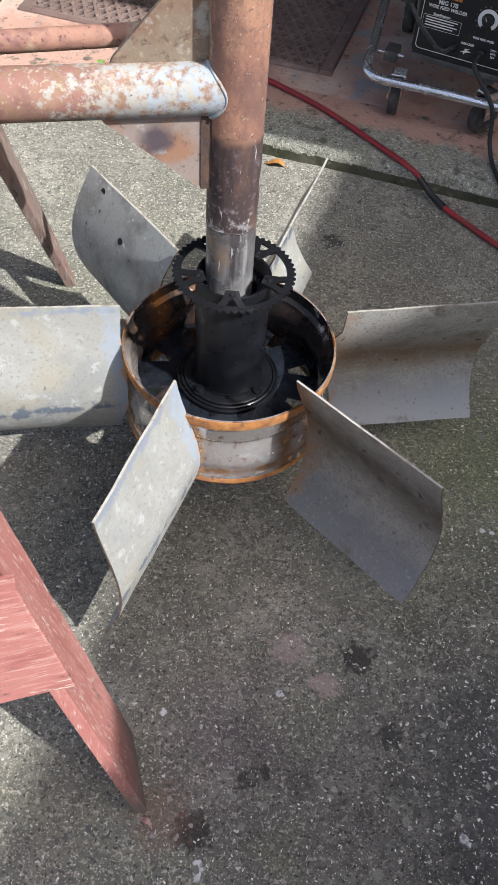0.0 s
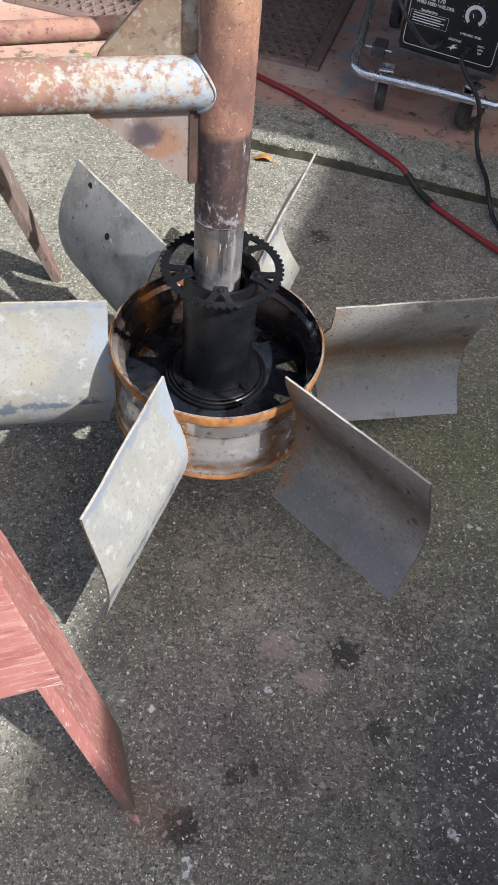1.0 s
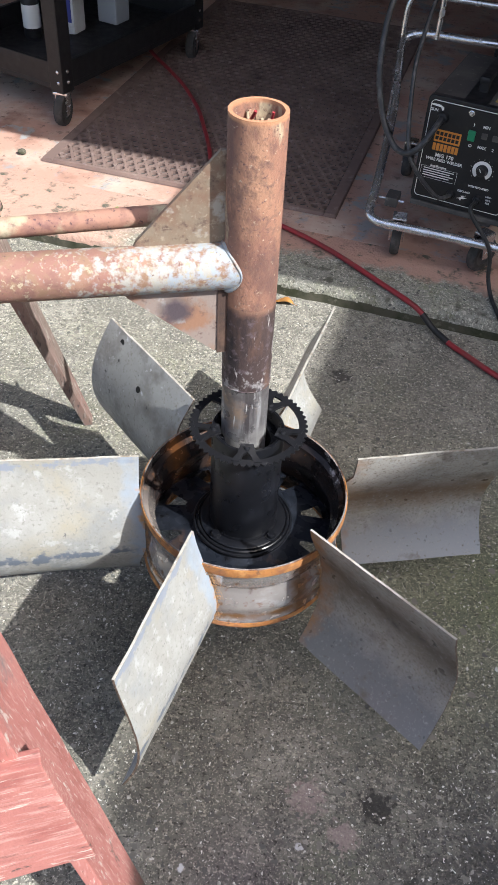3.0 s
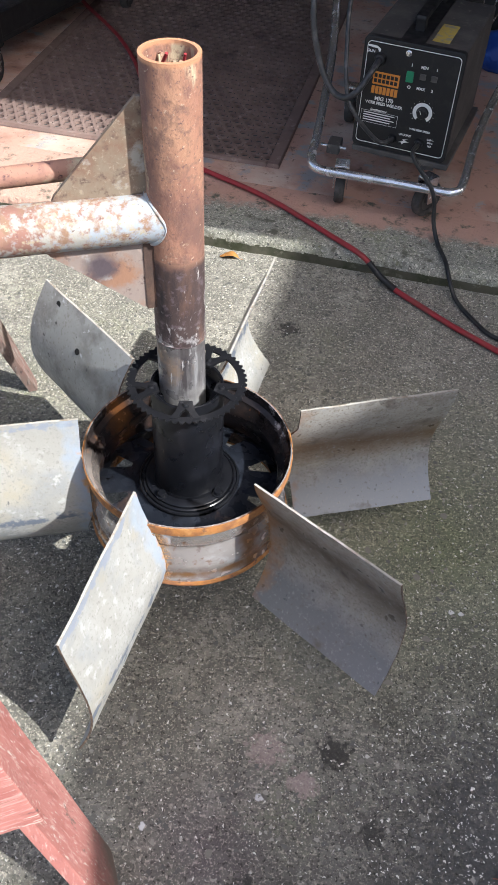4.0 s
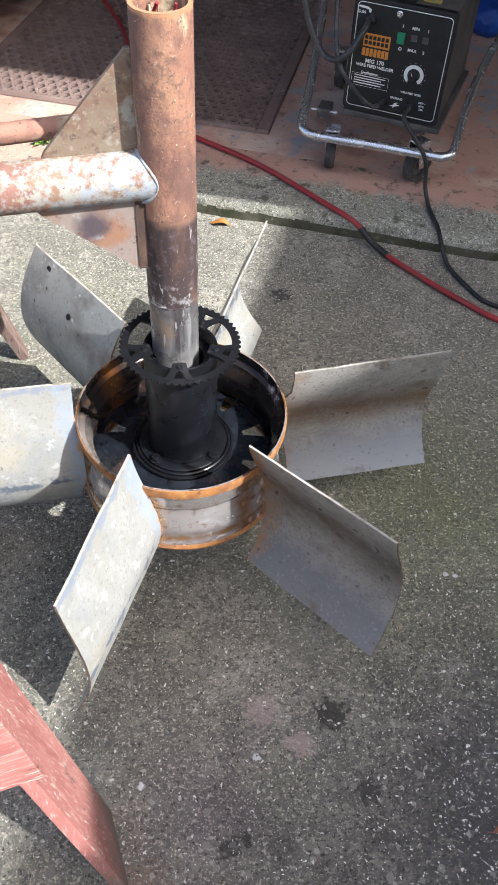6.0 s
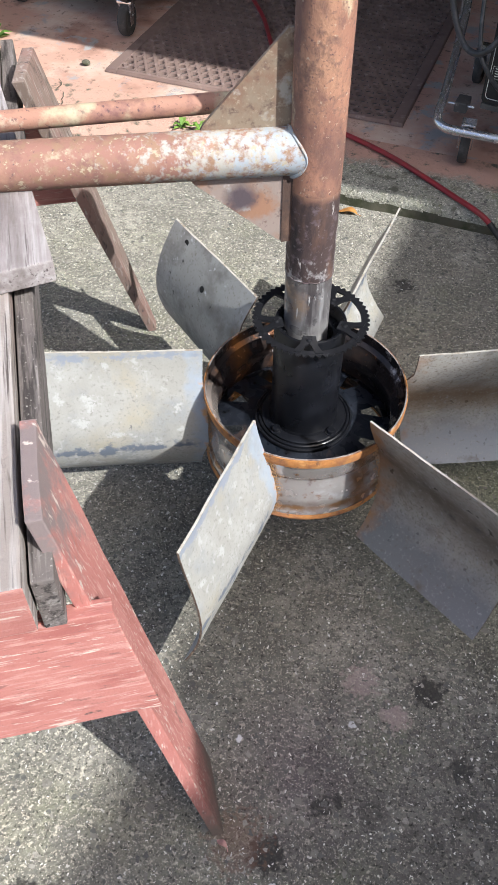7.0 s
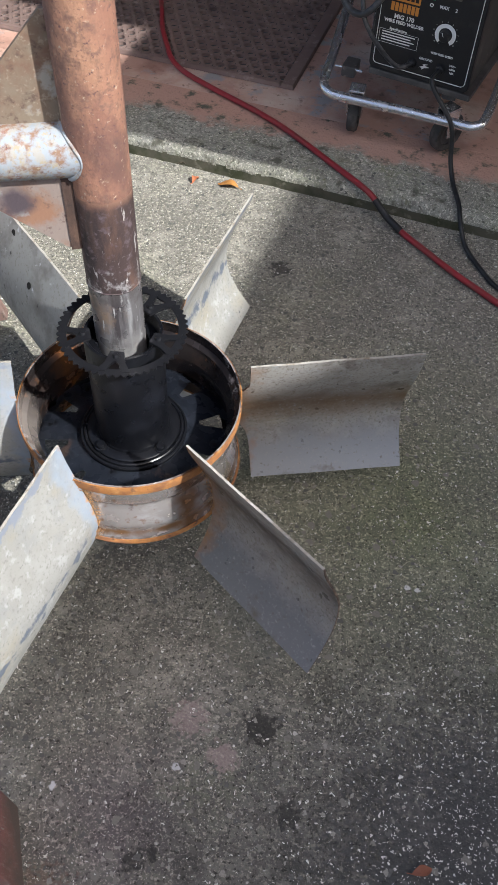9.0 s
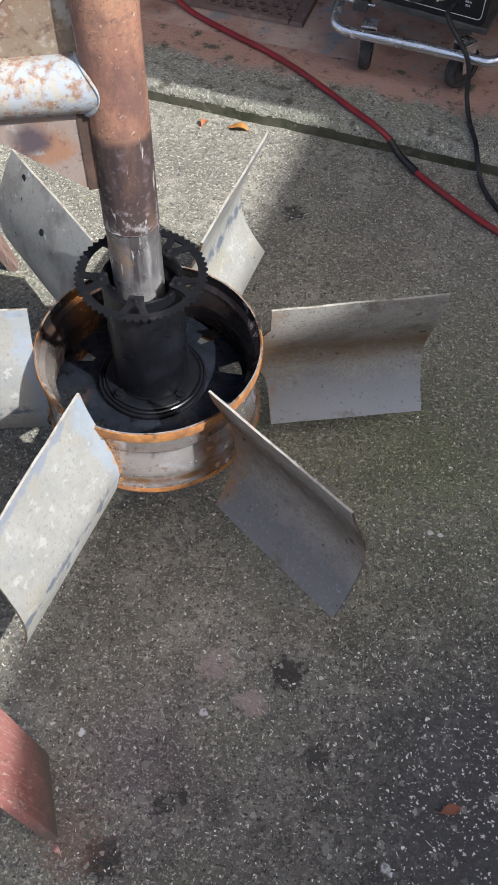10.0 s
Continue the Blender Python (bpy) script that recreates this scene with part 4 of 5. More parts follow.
part("pipe_plug", revolve([(0.0001, 1.0), (0.0355, 0.996), (0.0355, 0.98), (0.0001, 0.98)], 24), RUST_PIPE, frame_thing)

# ---- the sawhorse ----
HORSE = pose(0.009, 0.568, 0, 0, 0, 20)
horse = thing("sawhorse", HORSE, "faded red and grey weathered wooden sawhorse", "sawhorse")


def slab(corners, offset, bev=0.002):
    """A board given by the four corners of one face, and the way to the other face."""
    bm = bmesh.new()
    a = [bm.verts.new(Vector(c)) for c in corners]
    b = [bm.verts.new(Vector(c) + Vector(offset)) for c in corners]
    bm.faces.new(a)
    bm.faces.new(b[::-1])
    for k in range(4):
        bm.faces.new((a[k], a[(k + 1) % 4], b[(k + 1) % 4], b[k]))
    bmesh.ops.recalc_face_normals(bm, faces=bm.faces[:])
    cuts = [e for e in bm.edges if e.calc_length() > 0.12]
    bmesh.ops.subdivide_edges(bm, edges=cuts, cuts=9, use_grid_fill=True)
    for v in bm.verts:
        v.co += Vector((noise.noise(v.co * 14), noise.noise(v.co * 14 + Vector((5, 5, 5))), 0)) * 0.0012
    sharp = [e for e in bm.edges if len(e.link_faces) == 2 and e.calc_face_angle(0) > 0.6]
    bmesh.ops.bevel(bm, geom=sharp, offset=bev, segments=2, affect="EDGES", profile=0.6)
    return bm


WID = 0.148
part("leg", slab([(0, 0, 0), (0, WID * 0.9, 0), (-0.158, 0.119 + WID, 0.768), (-0.158, 0.119, 0.768)], (-0.019, 0, 0)), RED_WOOD, horse, "faded red leg board with chipped paint")
part("leg", slab([(0.07, 1.275, 0), (0.075, 1.31, 0), (-0.113, 1.25, 0.768), (-0.137, 1.11, 0.768)], (-0.022, 0, 0)), BACK_WOOD, horse, "worn brown leg board")
part("leg", slab([(-0.49, 0, 0), (-0.49, WID * 0.9, 0), (-0.345, 0.119 + WID, 0.768), (-0.345, 0.119, 0.768)], (0.019, 0, 0)), RED_WOOD, horse, "faded red leg board with chipped paint")
part("leg", slab([(-0.51, 1.28, 0), (-0.52, 1.33, 0), (-0.345, 1.25, 0.768), (-0.33, 1.09, 0.768)], (0.022, 0, 0)), BACK_WOOD, horse, "worn brown leg board")
part("crossboard", slab([(-0.066, 0.048, 0.424), (-0.405, 0.048, 0.424), (-0.37, 0.081, 0.624), (-0.105, 0.081, 0.624)], (0, 0.024, -0.004)), RED_CROSS, horse, "wide red painted crossboard")
part("crossboard", slab([(-0.079, 1.25, 0.424), (-0.40, 1.25, 0.424), (-0.37, 1.22, 0.628), (-0.115, 1.22, 0.628)], (0, 0.022, 0.004)), RED_CROSS, horse, "wide red painted crossboard")
beam = part("beam", slab([(-0.185, 0.055, 0.655), (-0.31, 0.055, 0.655), (-0.31, 0.055, 0.745), (-0.185, 0.055, 0.745)], (0, 1.36, 0), 0.003), [GREY_WOOD, RED_CROSS], horse, "weathered grey beam with a red painted end")
for p in beam.data.polygons:
    if abs(p.normal.y) > 0.7:
        p.material_index = 1
part("rail", slab([(-0.182, 0.075, 0.625), (-0.156, 0.075, 0.625), (-0.156, 0.075, 0.72), (-0.182, 0.075, 0.72)], (0, 1.335, 0), 0.003), DARK_RAIL, horse, "blackened weathered side rail")

plank = thing("plank", HORSE, "weathered grey wooden plank lying along the sawhorse", "plank")
pb = slab([(-0.118, 0.545, 0.747), (-0.195, 1.26, 0.747), (-0.34, 1.24, 0.747), (-0.265, 0.515, 0.747)], (0, 0, 0.036), 0.003)
part("board", pb, material("weathered_grey_plank", (0.27, 0.24, 0.235), 0.87, 0, [((0.37, 0.345, 0.34), 100, 0.46, 0.62, 9, (1, 0.04, 1)), ((0.09, 0.075, 0.072), 160, 0.56, 0.63, 9, (1, 0.025, 1)), ((0.17, 0.145, 0.14), 11, 0.55, 0.68, 9, (1, 0.2, 1))], [(110, 0.6, 0.003), (260, 0.4, 0.001)]), plank)

# ---- drainage mat ----
CX, CY, RH = 0.0425, 0.0375, 0.0142
MX0, MY0, NXM, NYM = -0.912, 0.43, 25, 52
verts, faces = [], []
for j in range(NYM):
    for i in range(NXM - (j % 2)):
        cx, cy = MX0 + (i + 0.5 + 0.5 * (j % 2)) * CX, MY0 + (j + 0.5) * CY
        v0 = len(verts)
        for k in range(12):
            a = math.pi * (2 * k + 1) / 12
            c, s_ = math.cos(a), math.sin(a)
            q = max(abs(c) / (CX / 2), abs(s_) / (CY / 2))
            verts += [(cx + c / q, cy + s_ / q, 0.0125), (cx + c * RH, cy + s_ * RH, 0.0125), (cx + c * RH, cy + s_ * RH, 0.0)]
        for k in range(12):
            a, b = v0 + 3 * k, v0 + 3 * ((k + 1) % 12)
            faces += [(a, b, b + 1, a + 1), (a + 1, b + 1, b + 2, a + 2)]
W_, L_ = NXM * CX, NYM * CY
for x0, x1, y0, y1 in ((MX0 - 0.022, MX0 + 0.0225, MY0 - 0.02, MY0 + L_ + 0.02), (MX0 + W_ - 0.0225, MX0 + W_ + 0.022, MY0 - 0.02, MY0 + L_ + 0.02),
                       (MX0 + 0.0225, MX0 + W_ - 0.0225, MY0 - 0.02, MY0 + 0.002), (MX0 + 0.0225, MX0 + W_ - 0.0225, MY0 + L_ - 0.002, MY0 + L_ + 0.02)):
    v0 = len(verts)
    verts += [(x0, y0, 0.0), (x1, y0, 0.0), (x1, y1, 0.0), (x0, y1, 0.0), (x0 + 0.004, y0 + 0.004, 0.013), (x1 - 0.004, y0 + 0.004, 0.013), (x1 - 0.004, y1 - 0.004, 0.013), (x0 + 0.004, y1 - 0.004, 0.013)]
    faces += [(v0 + 4, v0 + 5, v0 + 6, v0 + 7)] + [(v0 + k, v0 + (k + 1) % 4, v0 + 4 + (k + 1) % 4, v0 + 4 + k) for k in range(4)]
me = bpy.data.meshes.new("floor_mat")
me.from_pydata(verts, [], faces)
me.materials.append(RUBBER_MAT)
mat_ob = new("floor_mat", me)
mat_ob.matrix_basis = SHOP @ pose(0, 0, STEP + 0.003)
# Dark sheet under the mat, added to stand for shade in the holes.
part("hole_shade", box(MX0, MX0 + W_, MY0, MY0 + L_, -0.0004, 0.002), TYRE, mat_ob, "dark sheet standing in for the shade in the holes")
tagged(mat_ob, "dusty brown rubber drainage mat with rows of round holes", "floor mat")


# ---- lettering ----
def letters(text, size, mat, parent, m, name="lettering"):
    cu = bpy.data.curves.new("lettering", "FONT")
    cu.body, cu.size, cu.align_x, cu.align_y, cu.extrude, cu.offset = text, size, "CENTER", "CENTER", 0.0003, size * 0.028
    cu.resolution_u = 3
    tmp = new("lettering_source", cu)
    bpy.context.view_layer.update()
    me = bpy.data.meshes.new_from_object(tmp.evaluated_get(bpy.context.evaluated_depsgraph_get()))
    bpy.data.objects.remove(tmp)
    me.materials.append(mat)
    ob = new(name, me)
    ob.parent, ob.matrix_basis = parent, m
    return ob


# ---- the welding cart ----
def world_pts(ob, pts):
    inv = ob.matrix_basis.inverted()
    return [inv @ Vector(p) for p in pts]


cart = thing("welding_cart", pose(0.58, 2.75, STEP, 0, 0, -16), "scuffed chromed tube cart on small swivel wheels", "cart")
loop = [(0.95, 3.25, 0.52), (0.684, 3.30, 0.516), (0.54, 3.352, 0.511), (0.469, 3.372, 0.504), (0.425, 3.36, 0.482), (0.414, 3.27, 0.44), (0.396, 3.044, 0.349), (0.35, 2.76, 0.244), (0.329, 2.66, 0.204), (0.346, 2.622, 0.190), (0.40, 2.605, 0.186),
        (0.55, 2.567, 0.186), (0.70, 2.527, 0.184), (0.75, 2.517, 0.186), (0.782, 2.545, 0.2), (0.846, 2.74, 0.25), (0.945, 2.955, 0.316), (1.06, 3.12, 0.372)]
part("tube_frame", tube(smooth_line(world_pts(cart, [(x + 0.022, y, z) for x, y, z in loop]), 5), 0.0138, 16), CHROME, cart, "bent chromed tube", 60)
part("grip", tube(world_pts(cart, [(1.082, 3.12, 0.372), (1.142, 3.205, 0.402), (1.222, 3.32, 0.438)]), 0.0125, 12), RUST_PIPE, cart, "brown worn grip", 60)
part("rear_loop", tube(smooth_line(world_pts(cart, [(0.45, 3.44, 0.10), (0.453, 3.45, 0.46), (0.458, 3.46, 0.57), (0.49, 3.46, 0.60), (0.60, 3.44, 0.605), (0.95, 3.36, 0.60)]), 5), 0.0105, 12), CHROME, cart, "bent chromed tube", 60)
part("handle_post", tube(world_pts(cart, [(0.56, 3.345, 0.50), (0.565, 3.35, 1.0)]), 0.0105, 12), CHROME, cart, "upright chromed tube", 60)
part("handle_post", tube(world_pts(cart, [(1.055, 3.11, 0.37), (1.05, 3.13, 0.6), (1.045, 3.15, 0.95)]), 0.0115, 12), CHROME, cart, "upright chromed tube", 60)
part("tray", box(-0.004, 0.295, -0.004, 0.425, -0.02, -0.002, 0.004), GREY_TOP, cart, "dark steel tray", None, cart.matrix_basis.inverted() @ pose(0.476, 2.67, 0.252, 0, 0, -22))
for x, y in ((-0.138, -0.09), (0.155, -0.085)):
    br_ = part("clamp", box(x - 0.02, x + 0.02, y - 0.03, y + 0.03, 0.15, 0.182, 0.005), GREY_TOP, cart, "steel clamp bracket")
    part("clamp_bolt", tube([(x - 0.04, y - 0.02, 0.172), (x + 0.04, y - 0.02, 0.172)], 0.004, 8), CHROME, br_, "bright bolt", 60)
for wx, wy, turn in ((0.448, 2.648, 8), (0.708, 2.588, -32), (0.52, 3.2, 0), (0.86, 3.1, 0)):
    wl = cart.matrix_basis.inverted() @ Vector((wx, wy, STEP + 0.003))
    cm = pose(wl.x, wl.y, wl.z, 0, 0, turn)
    cast = part("castor", box(-0.022, 0.022, -0.024, 0.024, 0.128, 0.136, 0.003), CHROME, cart, "swivel castor", None, cm)
    f = bmesh.new()
    for side in (-1, 1):
        prism([(-0.026, 0.13), (0.026, 0.13), (0.012, 0.05), (-0.012, 0.05)], 0.003, frame_of((side * 0.021 - 0.0015, 0, 0), (0, 1, 0), (1, 0, 0)), f)
    part("fork", f, CHROME, cast, "pressed steel fork")
    tm = frame_of((0, 0.008, 0.057), (0, 1, 0), (1, 0, 0))
    part("tyre", revolve([(0.036, -0.014), (0.052, -0.015), (0.057, -0.009), (0.057, 0.009), (0.052, 0.015), (0.036, 0.014)], 28, True, tm), TYRE, cast, "black rubber tyre", 50)
    part("wheel_hub", revolve([(0.0001, -0.012), (0.012, -0.013), (0.016, -0.007), (0.036, -0.008), (0.036, 0.008), (0.016, 0.007), (0.012, 0.013), (0.0001, 0.012)], 24, True, tm), GREY_TOP, cast, "grey hub", 40)
for k in range(3):
    part("basket_wire", tube(world_pts(cart, [(0.86 + 0.02 * k, 2.95 + 0.1 * k, 0.36 + 0.02 * k), (0.86 + 0.02 * k, 2.95 + 0.1 * k, 0.50 + 0.02 * k)]), 0.0025, 6), CHROME, cart)
for z in (0.43, 0.5):
    part("basket_wire", tube(world_pts(cart, [(0.80, 2.82, z), (0.97, 3.2, z + 0.03)]), 0.0025, 6), CHROME, cart)

# ---- the welder ----
WZ = 0.252
wel = thing("welder", pose(0.469, 2.67, WZ, 0, 0, -22) @ Matrix.Scale(0.96, 4), "black wire-feed welder with dials and white lettering on a cart", "welder")
FW, FH = 0.302, 0.335
part("case", box(0.004, FW - 0.004, 0.008, 0.43, 0.0, FH - 0.006, 0.006), GREY_TOP, wel, "dusty grey sheet metal case")
bez = box(0, FW, -0.001, 0.02, 0.0, FH)
bmesh.ops.bevel(bez, geom=[e for e in bez.edges if abs(e.verts[0].co.y - e.verts[1].co.y) > 0.01], offset=0.016, segments=5, affect="EDGES", profile=0.5)
bmesh.ops.bevel(bez, geom=[e for e in bez.edges if e.verts[0].co.y < 0.001 and e.verts[1].co.y < 0.001], offset=0.003, segments=2, affect="EDGES", profile=0.5)
front = part("front_panel", bez, BLACK_PLASTIC, wel, "glossy black front panel")
fl = frame_of((0, 0, 0), (1, 0, 0), (0, -1, 0))     # x along the panel, y up, z out of it


def on_face(x, z, out=0.0016):
    return fl @ Matrix.Translation((x, z - WZ, out))


bd_ = bmesh.new()
x0, x1, z0, z1, rr = 0.012, FW - 0.012, 0.016, FH - 0.014, 0.012
outl = []
for cx, cz, a0 in ((x1 - rr, z1 - rr, 0), (x0 + rr, z1 - rr, 90), (x0 + rr, z0 + rr, 180), (x1 - rr, z0 + rr, 270)):
    outl += [(cx + rr * math.cos(radians(a0 + 15 * k)), -0.001, cz + rr * math.sin(radians(a0 + 15 * k))) for k in range(7)]
part("border_line", tube(outl + outl[:1], 0.0011, 6, bm=bd_), WHITE_PRINT, front, "thin white printed border")
ORANGE = material("orange_print", (0.62, 0.24, 0.045), 0.6)
lg = bmesh.new()
add_box(lg, 0.040, 0.121, -0.0012, 0.0, 0.452 - WZ, 0.490 - WZ)
part("badge", lg, ORANGE, front, "orange badge with dark bars")
lb = bmesh.new()
for z in (0.4785, 0.4635):
    for k in range(6):
        add_box(lb, 0.044 + 0.0125 * k, 0.0535 + 0.0125 * k, -0.0018, -0.0008, z - 0.0055 - WZ, z + 0.0055 - WZ)
part("badge_bars", lb, BLACK_PLASTIC, front, "dark bars on the badge")
lb = bmesh.new()
for k in range(7):
    add_box(lb, 0.040 + 0.0118 * k, 0.0495 + 0.0118 * k, -0.0012, 0.0, 0.424 - WZ, 0.447 - WZ)
part("badge_bars", lb, ORANGE, front, "orange bars")
for text, size, x, z in (("MIG 170", 0.0165, 0.083, 0.410), ("WIRE FEED WELDER", 0.0128, 0.085, 0.3955), ("GUN", 0.011, 0.024, 0.545), ("I", 0.013, 0.151, 0.527), ("MIN", 0.012, 0.189, 0.5265), ("1", 0.012, 0.226, 0.5265),
                         ("O", 0.013, 0.152, 0.463), ("MAX", 0.012, 0.188, 0.4645), ("2", 0.012, 0.222, 0.4645), ("WIRE FEED SPEED", 0.0082, 0.208, 0.340), ("GROUND", 0.009, 0.166, 0.3165), ("Specifications", 0.0095, 0.072, 0.3745),
                         ("240V~", 0.008, 0.246, 0.318), ("60Hz", 0.008, 0.246, 0.308), ("20A", 0.008, 0.246, 0.298)):
    letters(text, size, WHITE_PRINT, front, on_face(x, z))
sp = bmesh.new()
for k in range(4):
    add_box(sp, 0.026, 0.124 - 0.012 * (k % 2), -0.0012, 0.0, 0.3615 - 0.0075 * k - WZ, 0.3645 - 0.0075 * k - WZ)
for a, b, c, d_ in ((0.018, 0.134, 0.3685, 0.3693), (0.018, 0.134, 0.332, 0.3328), (0.018, 0.0188, 0.332, 0.3693), (0.1332, 0.134, 0.332, 0.3693)):
    add_box(sp, a, b, -0.0012, 0.0, c - WZ, d_ - WZ)
part("small_print", sp, WHITE_PRINT, front, "small white print in a box")
gunp = prism([(0.012, 0.561), (0.02, 0.563), (0.04, 0.562), (0.052, 0.556), (0.052, 0.548), (0.047, 0.546), (0.043, 0.555), (0.028, 0.556), (0.014, 0.5575)], 0.0012, fl @ Matrix.Translation((0, -WZ, 0)))
part("gun_symbol", gunp, WHITE_PRINT, front, "white gun symbol")
fls = prism([(0.148, 0.290), (0.163, 0.297), (0.160, 0.301), (0.178, 0.305), (0.166, 0.299), (0.181, 0.296), (0.165, 0.291), (0.160, 0.285), (0.158, 0.291)], 0.0012, fl @ Matrix.Translation((0, -WZ, 0)))
part("clamp_symbol", fls, WHITE_PRINT, front, "white clamp symbol")
dial = revolve([(0.019, 0.0), (0.030, 0.0), (0.030, 0.0012), (0.019, 0.0012)], 40)
gap = [f for f in dial.faces if f.calc_center_median().y < -0.016 and abs(f.calc_center_median().x) < 0.013]
bmesh.ops.delete(dial, geom=gap, context="FACES")
part("dial_ring", dial, WHITE_PRINT, front, "white dial ring", None, on_face(0.206, 0.396, 0.0))
part("speed_knob", revolve([(0.0001, 0.018), (0.012, 0.018), (0.014, 0.016), (0.016, 0.002), (0.018, 0.0), (0.0001, 0.0)], 28), BLACK_PLASTIC, front, "black dial knob", 30, on_face(0.206, 0.396, 0.0))
part("knob_mark", box(-0.0008, 0.0008, 0.002, 0.013, 0.018, 0.0186, 0, pose(0, 0, 0, 0, 0, 25)), WHITE_PRINT, front, "", None, on_face(0.206, 0.396, 0.0))
tick = bmesh.new()
for k in range(11):
    a = radians(-130 + 26 * k)
    add_box(tick, -0.0011, 0.0011, 0.034, 0.037, 0.0, 0.001, 0, pose(0, 0, 0, 0, 0, math.degrees(a)))
part("dial_ticks", tick, WHITE_PRINT, front, "small dial marks", None, on_face(0.206, 0.396, 0.0))
GREEN = material("green_rocker_plastic", (0.02, 0.22, 0.11), 0.35)
part("power_switch", box(-0.011, 0.011, -0.016, 0.016, 0, 0.006, 0.002), GREEN, front, "green rocker switch", None, on_face(0.150, 0.494, 0.0))
for x in (0.188, 0.222):
    part("rocker_switch", box(-0.009, 0.009, -0.009, 0.009, 0, 0.004, 0.0015), GREY_TOP, front, "small grey rocker switch", None, on_face(x, 0.500, 0.0))
part("lamp", revolve([(0.0001, 0.007), (0.005, 0.006), (0.0065, 0.003), (0.009, 0.002), (0.009, 0.0), (0.0001, 0.0)], 20), CHROME, front, "small round thermal lamp", 40, on_face(0.136, 0.558, 0.0))
for x, z, r in ((0.054, 0.527, 0.017), (0.128, 0.298, 0.012), (0.213, 0.303, 0.013)):
    part("cable_gland", revolve([(r * 0.6, 0.016), (r * 0.9, 0.014), (r, 0.004), (r * 1.15, 0.0), (r * 0.6, 0.0)], 20), BLACK_PLASTIC, front, "black cable gland", 40, on_face(x, z, 0.0))
hd = box(0.12, 0.15, 0.10, 0.13, FH - 0.012, FH + 0.03, 0.005)
add_box(hd, 0.12, 0.15, 0.36, 0.39, FH - 0.012, FH + 0.03, 0.005)
add_box(hd, 0.118, 0.152, 0.09, 0.40, FH + 0.026, FH + 0.046, 0.007)
part("handle", hd, BLACK_PLASTIC, wel, "black carry handle")
part("lid_strip", box(0.10, 0.172, 0.02, 0.46, FH - 0.008, FH - 0.001, 0.002), BLACK_PLASTIC, wel)
part("warning_sticker", box(0.185, 0.235, 0.06, 0.2, FH - 0.0062, FH - 0.0045), material("yellow_sticker", (0.5, 0.36, 0.08), 0.6, 0, [((0.3, 0.27, 0.2), 40, 0.5, 0.6, 4)]), wel, "faded yellow warning sticker")


def face_line(pts):
    return [wel.matrix_basis @ Vector((x, -o, z - WZ)) for x, z, o in pts]


def hose(name, pts, r, mat, label, category, n=10, per=8):
    ob = finish(name, tube(smooth_line(pts, per), r, n), mat, smooth=70)
    return tagged(ob, label, category)


HOSE = material("grey_black_hose", (0.035, 0.035, 0.038), 0.35, 0, [((0.1, 0.1, 0.1), 30, 0.5, 0.7, 4)])
hose("gun_hose", face_line([(0.054, 0.527, 0.012), (0.045, 0.505, 0.06), (0.018, 0.455, 0.085), (-0.02, 0.43, 0.085), (-0.07, 0.445, 0.07), (-0.125, 0.52, 0.04), (-0.165, 0.64, 0.0), (-0.18, 0.80, -0.1), (-0.15, 0.95, -0.3), (-0.05, 1.0, -0.56), (0.02, 0.985, -0.66)]), 0.009, HOSE, "glossy black welding gun hose looped up from the welder", "hose")
hose("ground_lead", face_line([(0.128, 0.298, 0.012), (0.105, 0.30, 0.05), (0.07, 0.335, 0.075), (0.02, 0.39, 0.085), (-0.015, 0.44, 0.07), (-0.045, 0.54, 0.02), (-0.075, 0.67, -0.08), (-0.07, 0.85, -0.25), (-0.02, 0.99, -0.52), (0.03, 0.99, -0.66)]), 0.0065, HOSE, "black rubber ground lead hanging from the welder", "cable")
port = face_line([(0.213, 0.303, 0.012), (0.214, 0.285, 0.06)])
BLACK_CABLE = material("black_cable_rubber", (0.02, 0.02, 0.02), 0.45, 0, [((0.04, 0.04, 0.04), 30, 0.5, 0.7, 4)])
hose("power_cable", port + [(0.705, 2.49, 0.2), (0.722, 2.465, 0.11), (0.735, 2.415, 0.072), (0.748, 2.33, 0.066), (0.757, 2.27, 0.04), (0.774, 2.222, 0.010), (0.808, 2.14, 0.008), (0.848, 2.07, 0.008), (0.9, 2.04, 0.008), (0.94, 2.045, 0.008), (1.1, 2.1, 0.008), (1.4, 2.0, 0.008)], 0.0065, BLACK_CABLE, "black power cable running over the kerb", "cable")

# ---- the red hose ----
ZP = STEP + 0.003 + 0.009
ZM = ZP + 0.013
hose("red_hose", [(-0.75, 4.6, ZM), (-0.611, 4.226, ZM), (-0.46, 3.95, ZM), (-0.386, 3.807, ZM), (-0.305, 3.6, ZM), (-0.256, 3.412, ZM), (-0.222, 3.26, ZM), (-0.196, 3.12, ZM), (-0.16, 3.0, ZM), (-0.135, 2.93, ZM - 0.003), (-0.085, 2.875, ZP), (0.02, 2.79, ZP), (0.157, 2.69, ZP), (0.25, 2.61, ZP), (0.335, 2.522, ZP), (0.41, 2.44, ZP), (0.475, 2.37, ZP), (0.515, 2.335, 0.06), (0.555, 2.30, 0.028), (0.60, 2.26, 0.011), (0.662, 2.192, 0.01), (0.777, 2.071, 0.01), (0.95, 1.93, 0.01), (1.3, 1.75, 0.01)], 0.0082, RED_CABLE, "red rubber air hose snaking over mat and kerb", "hose", 12)
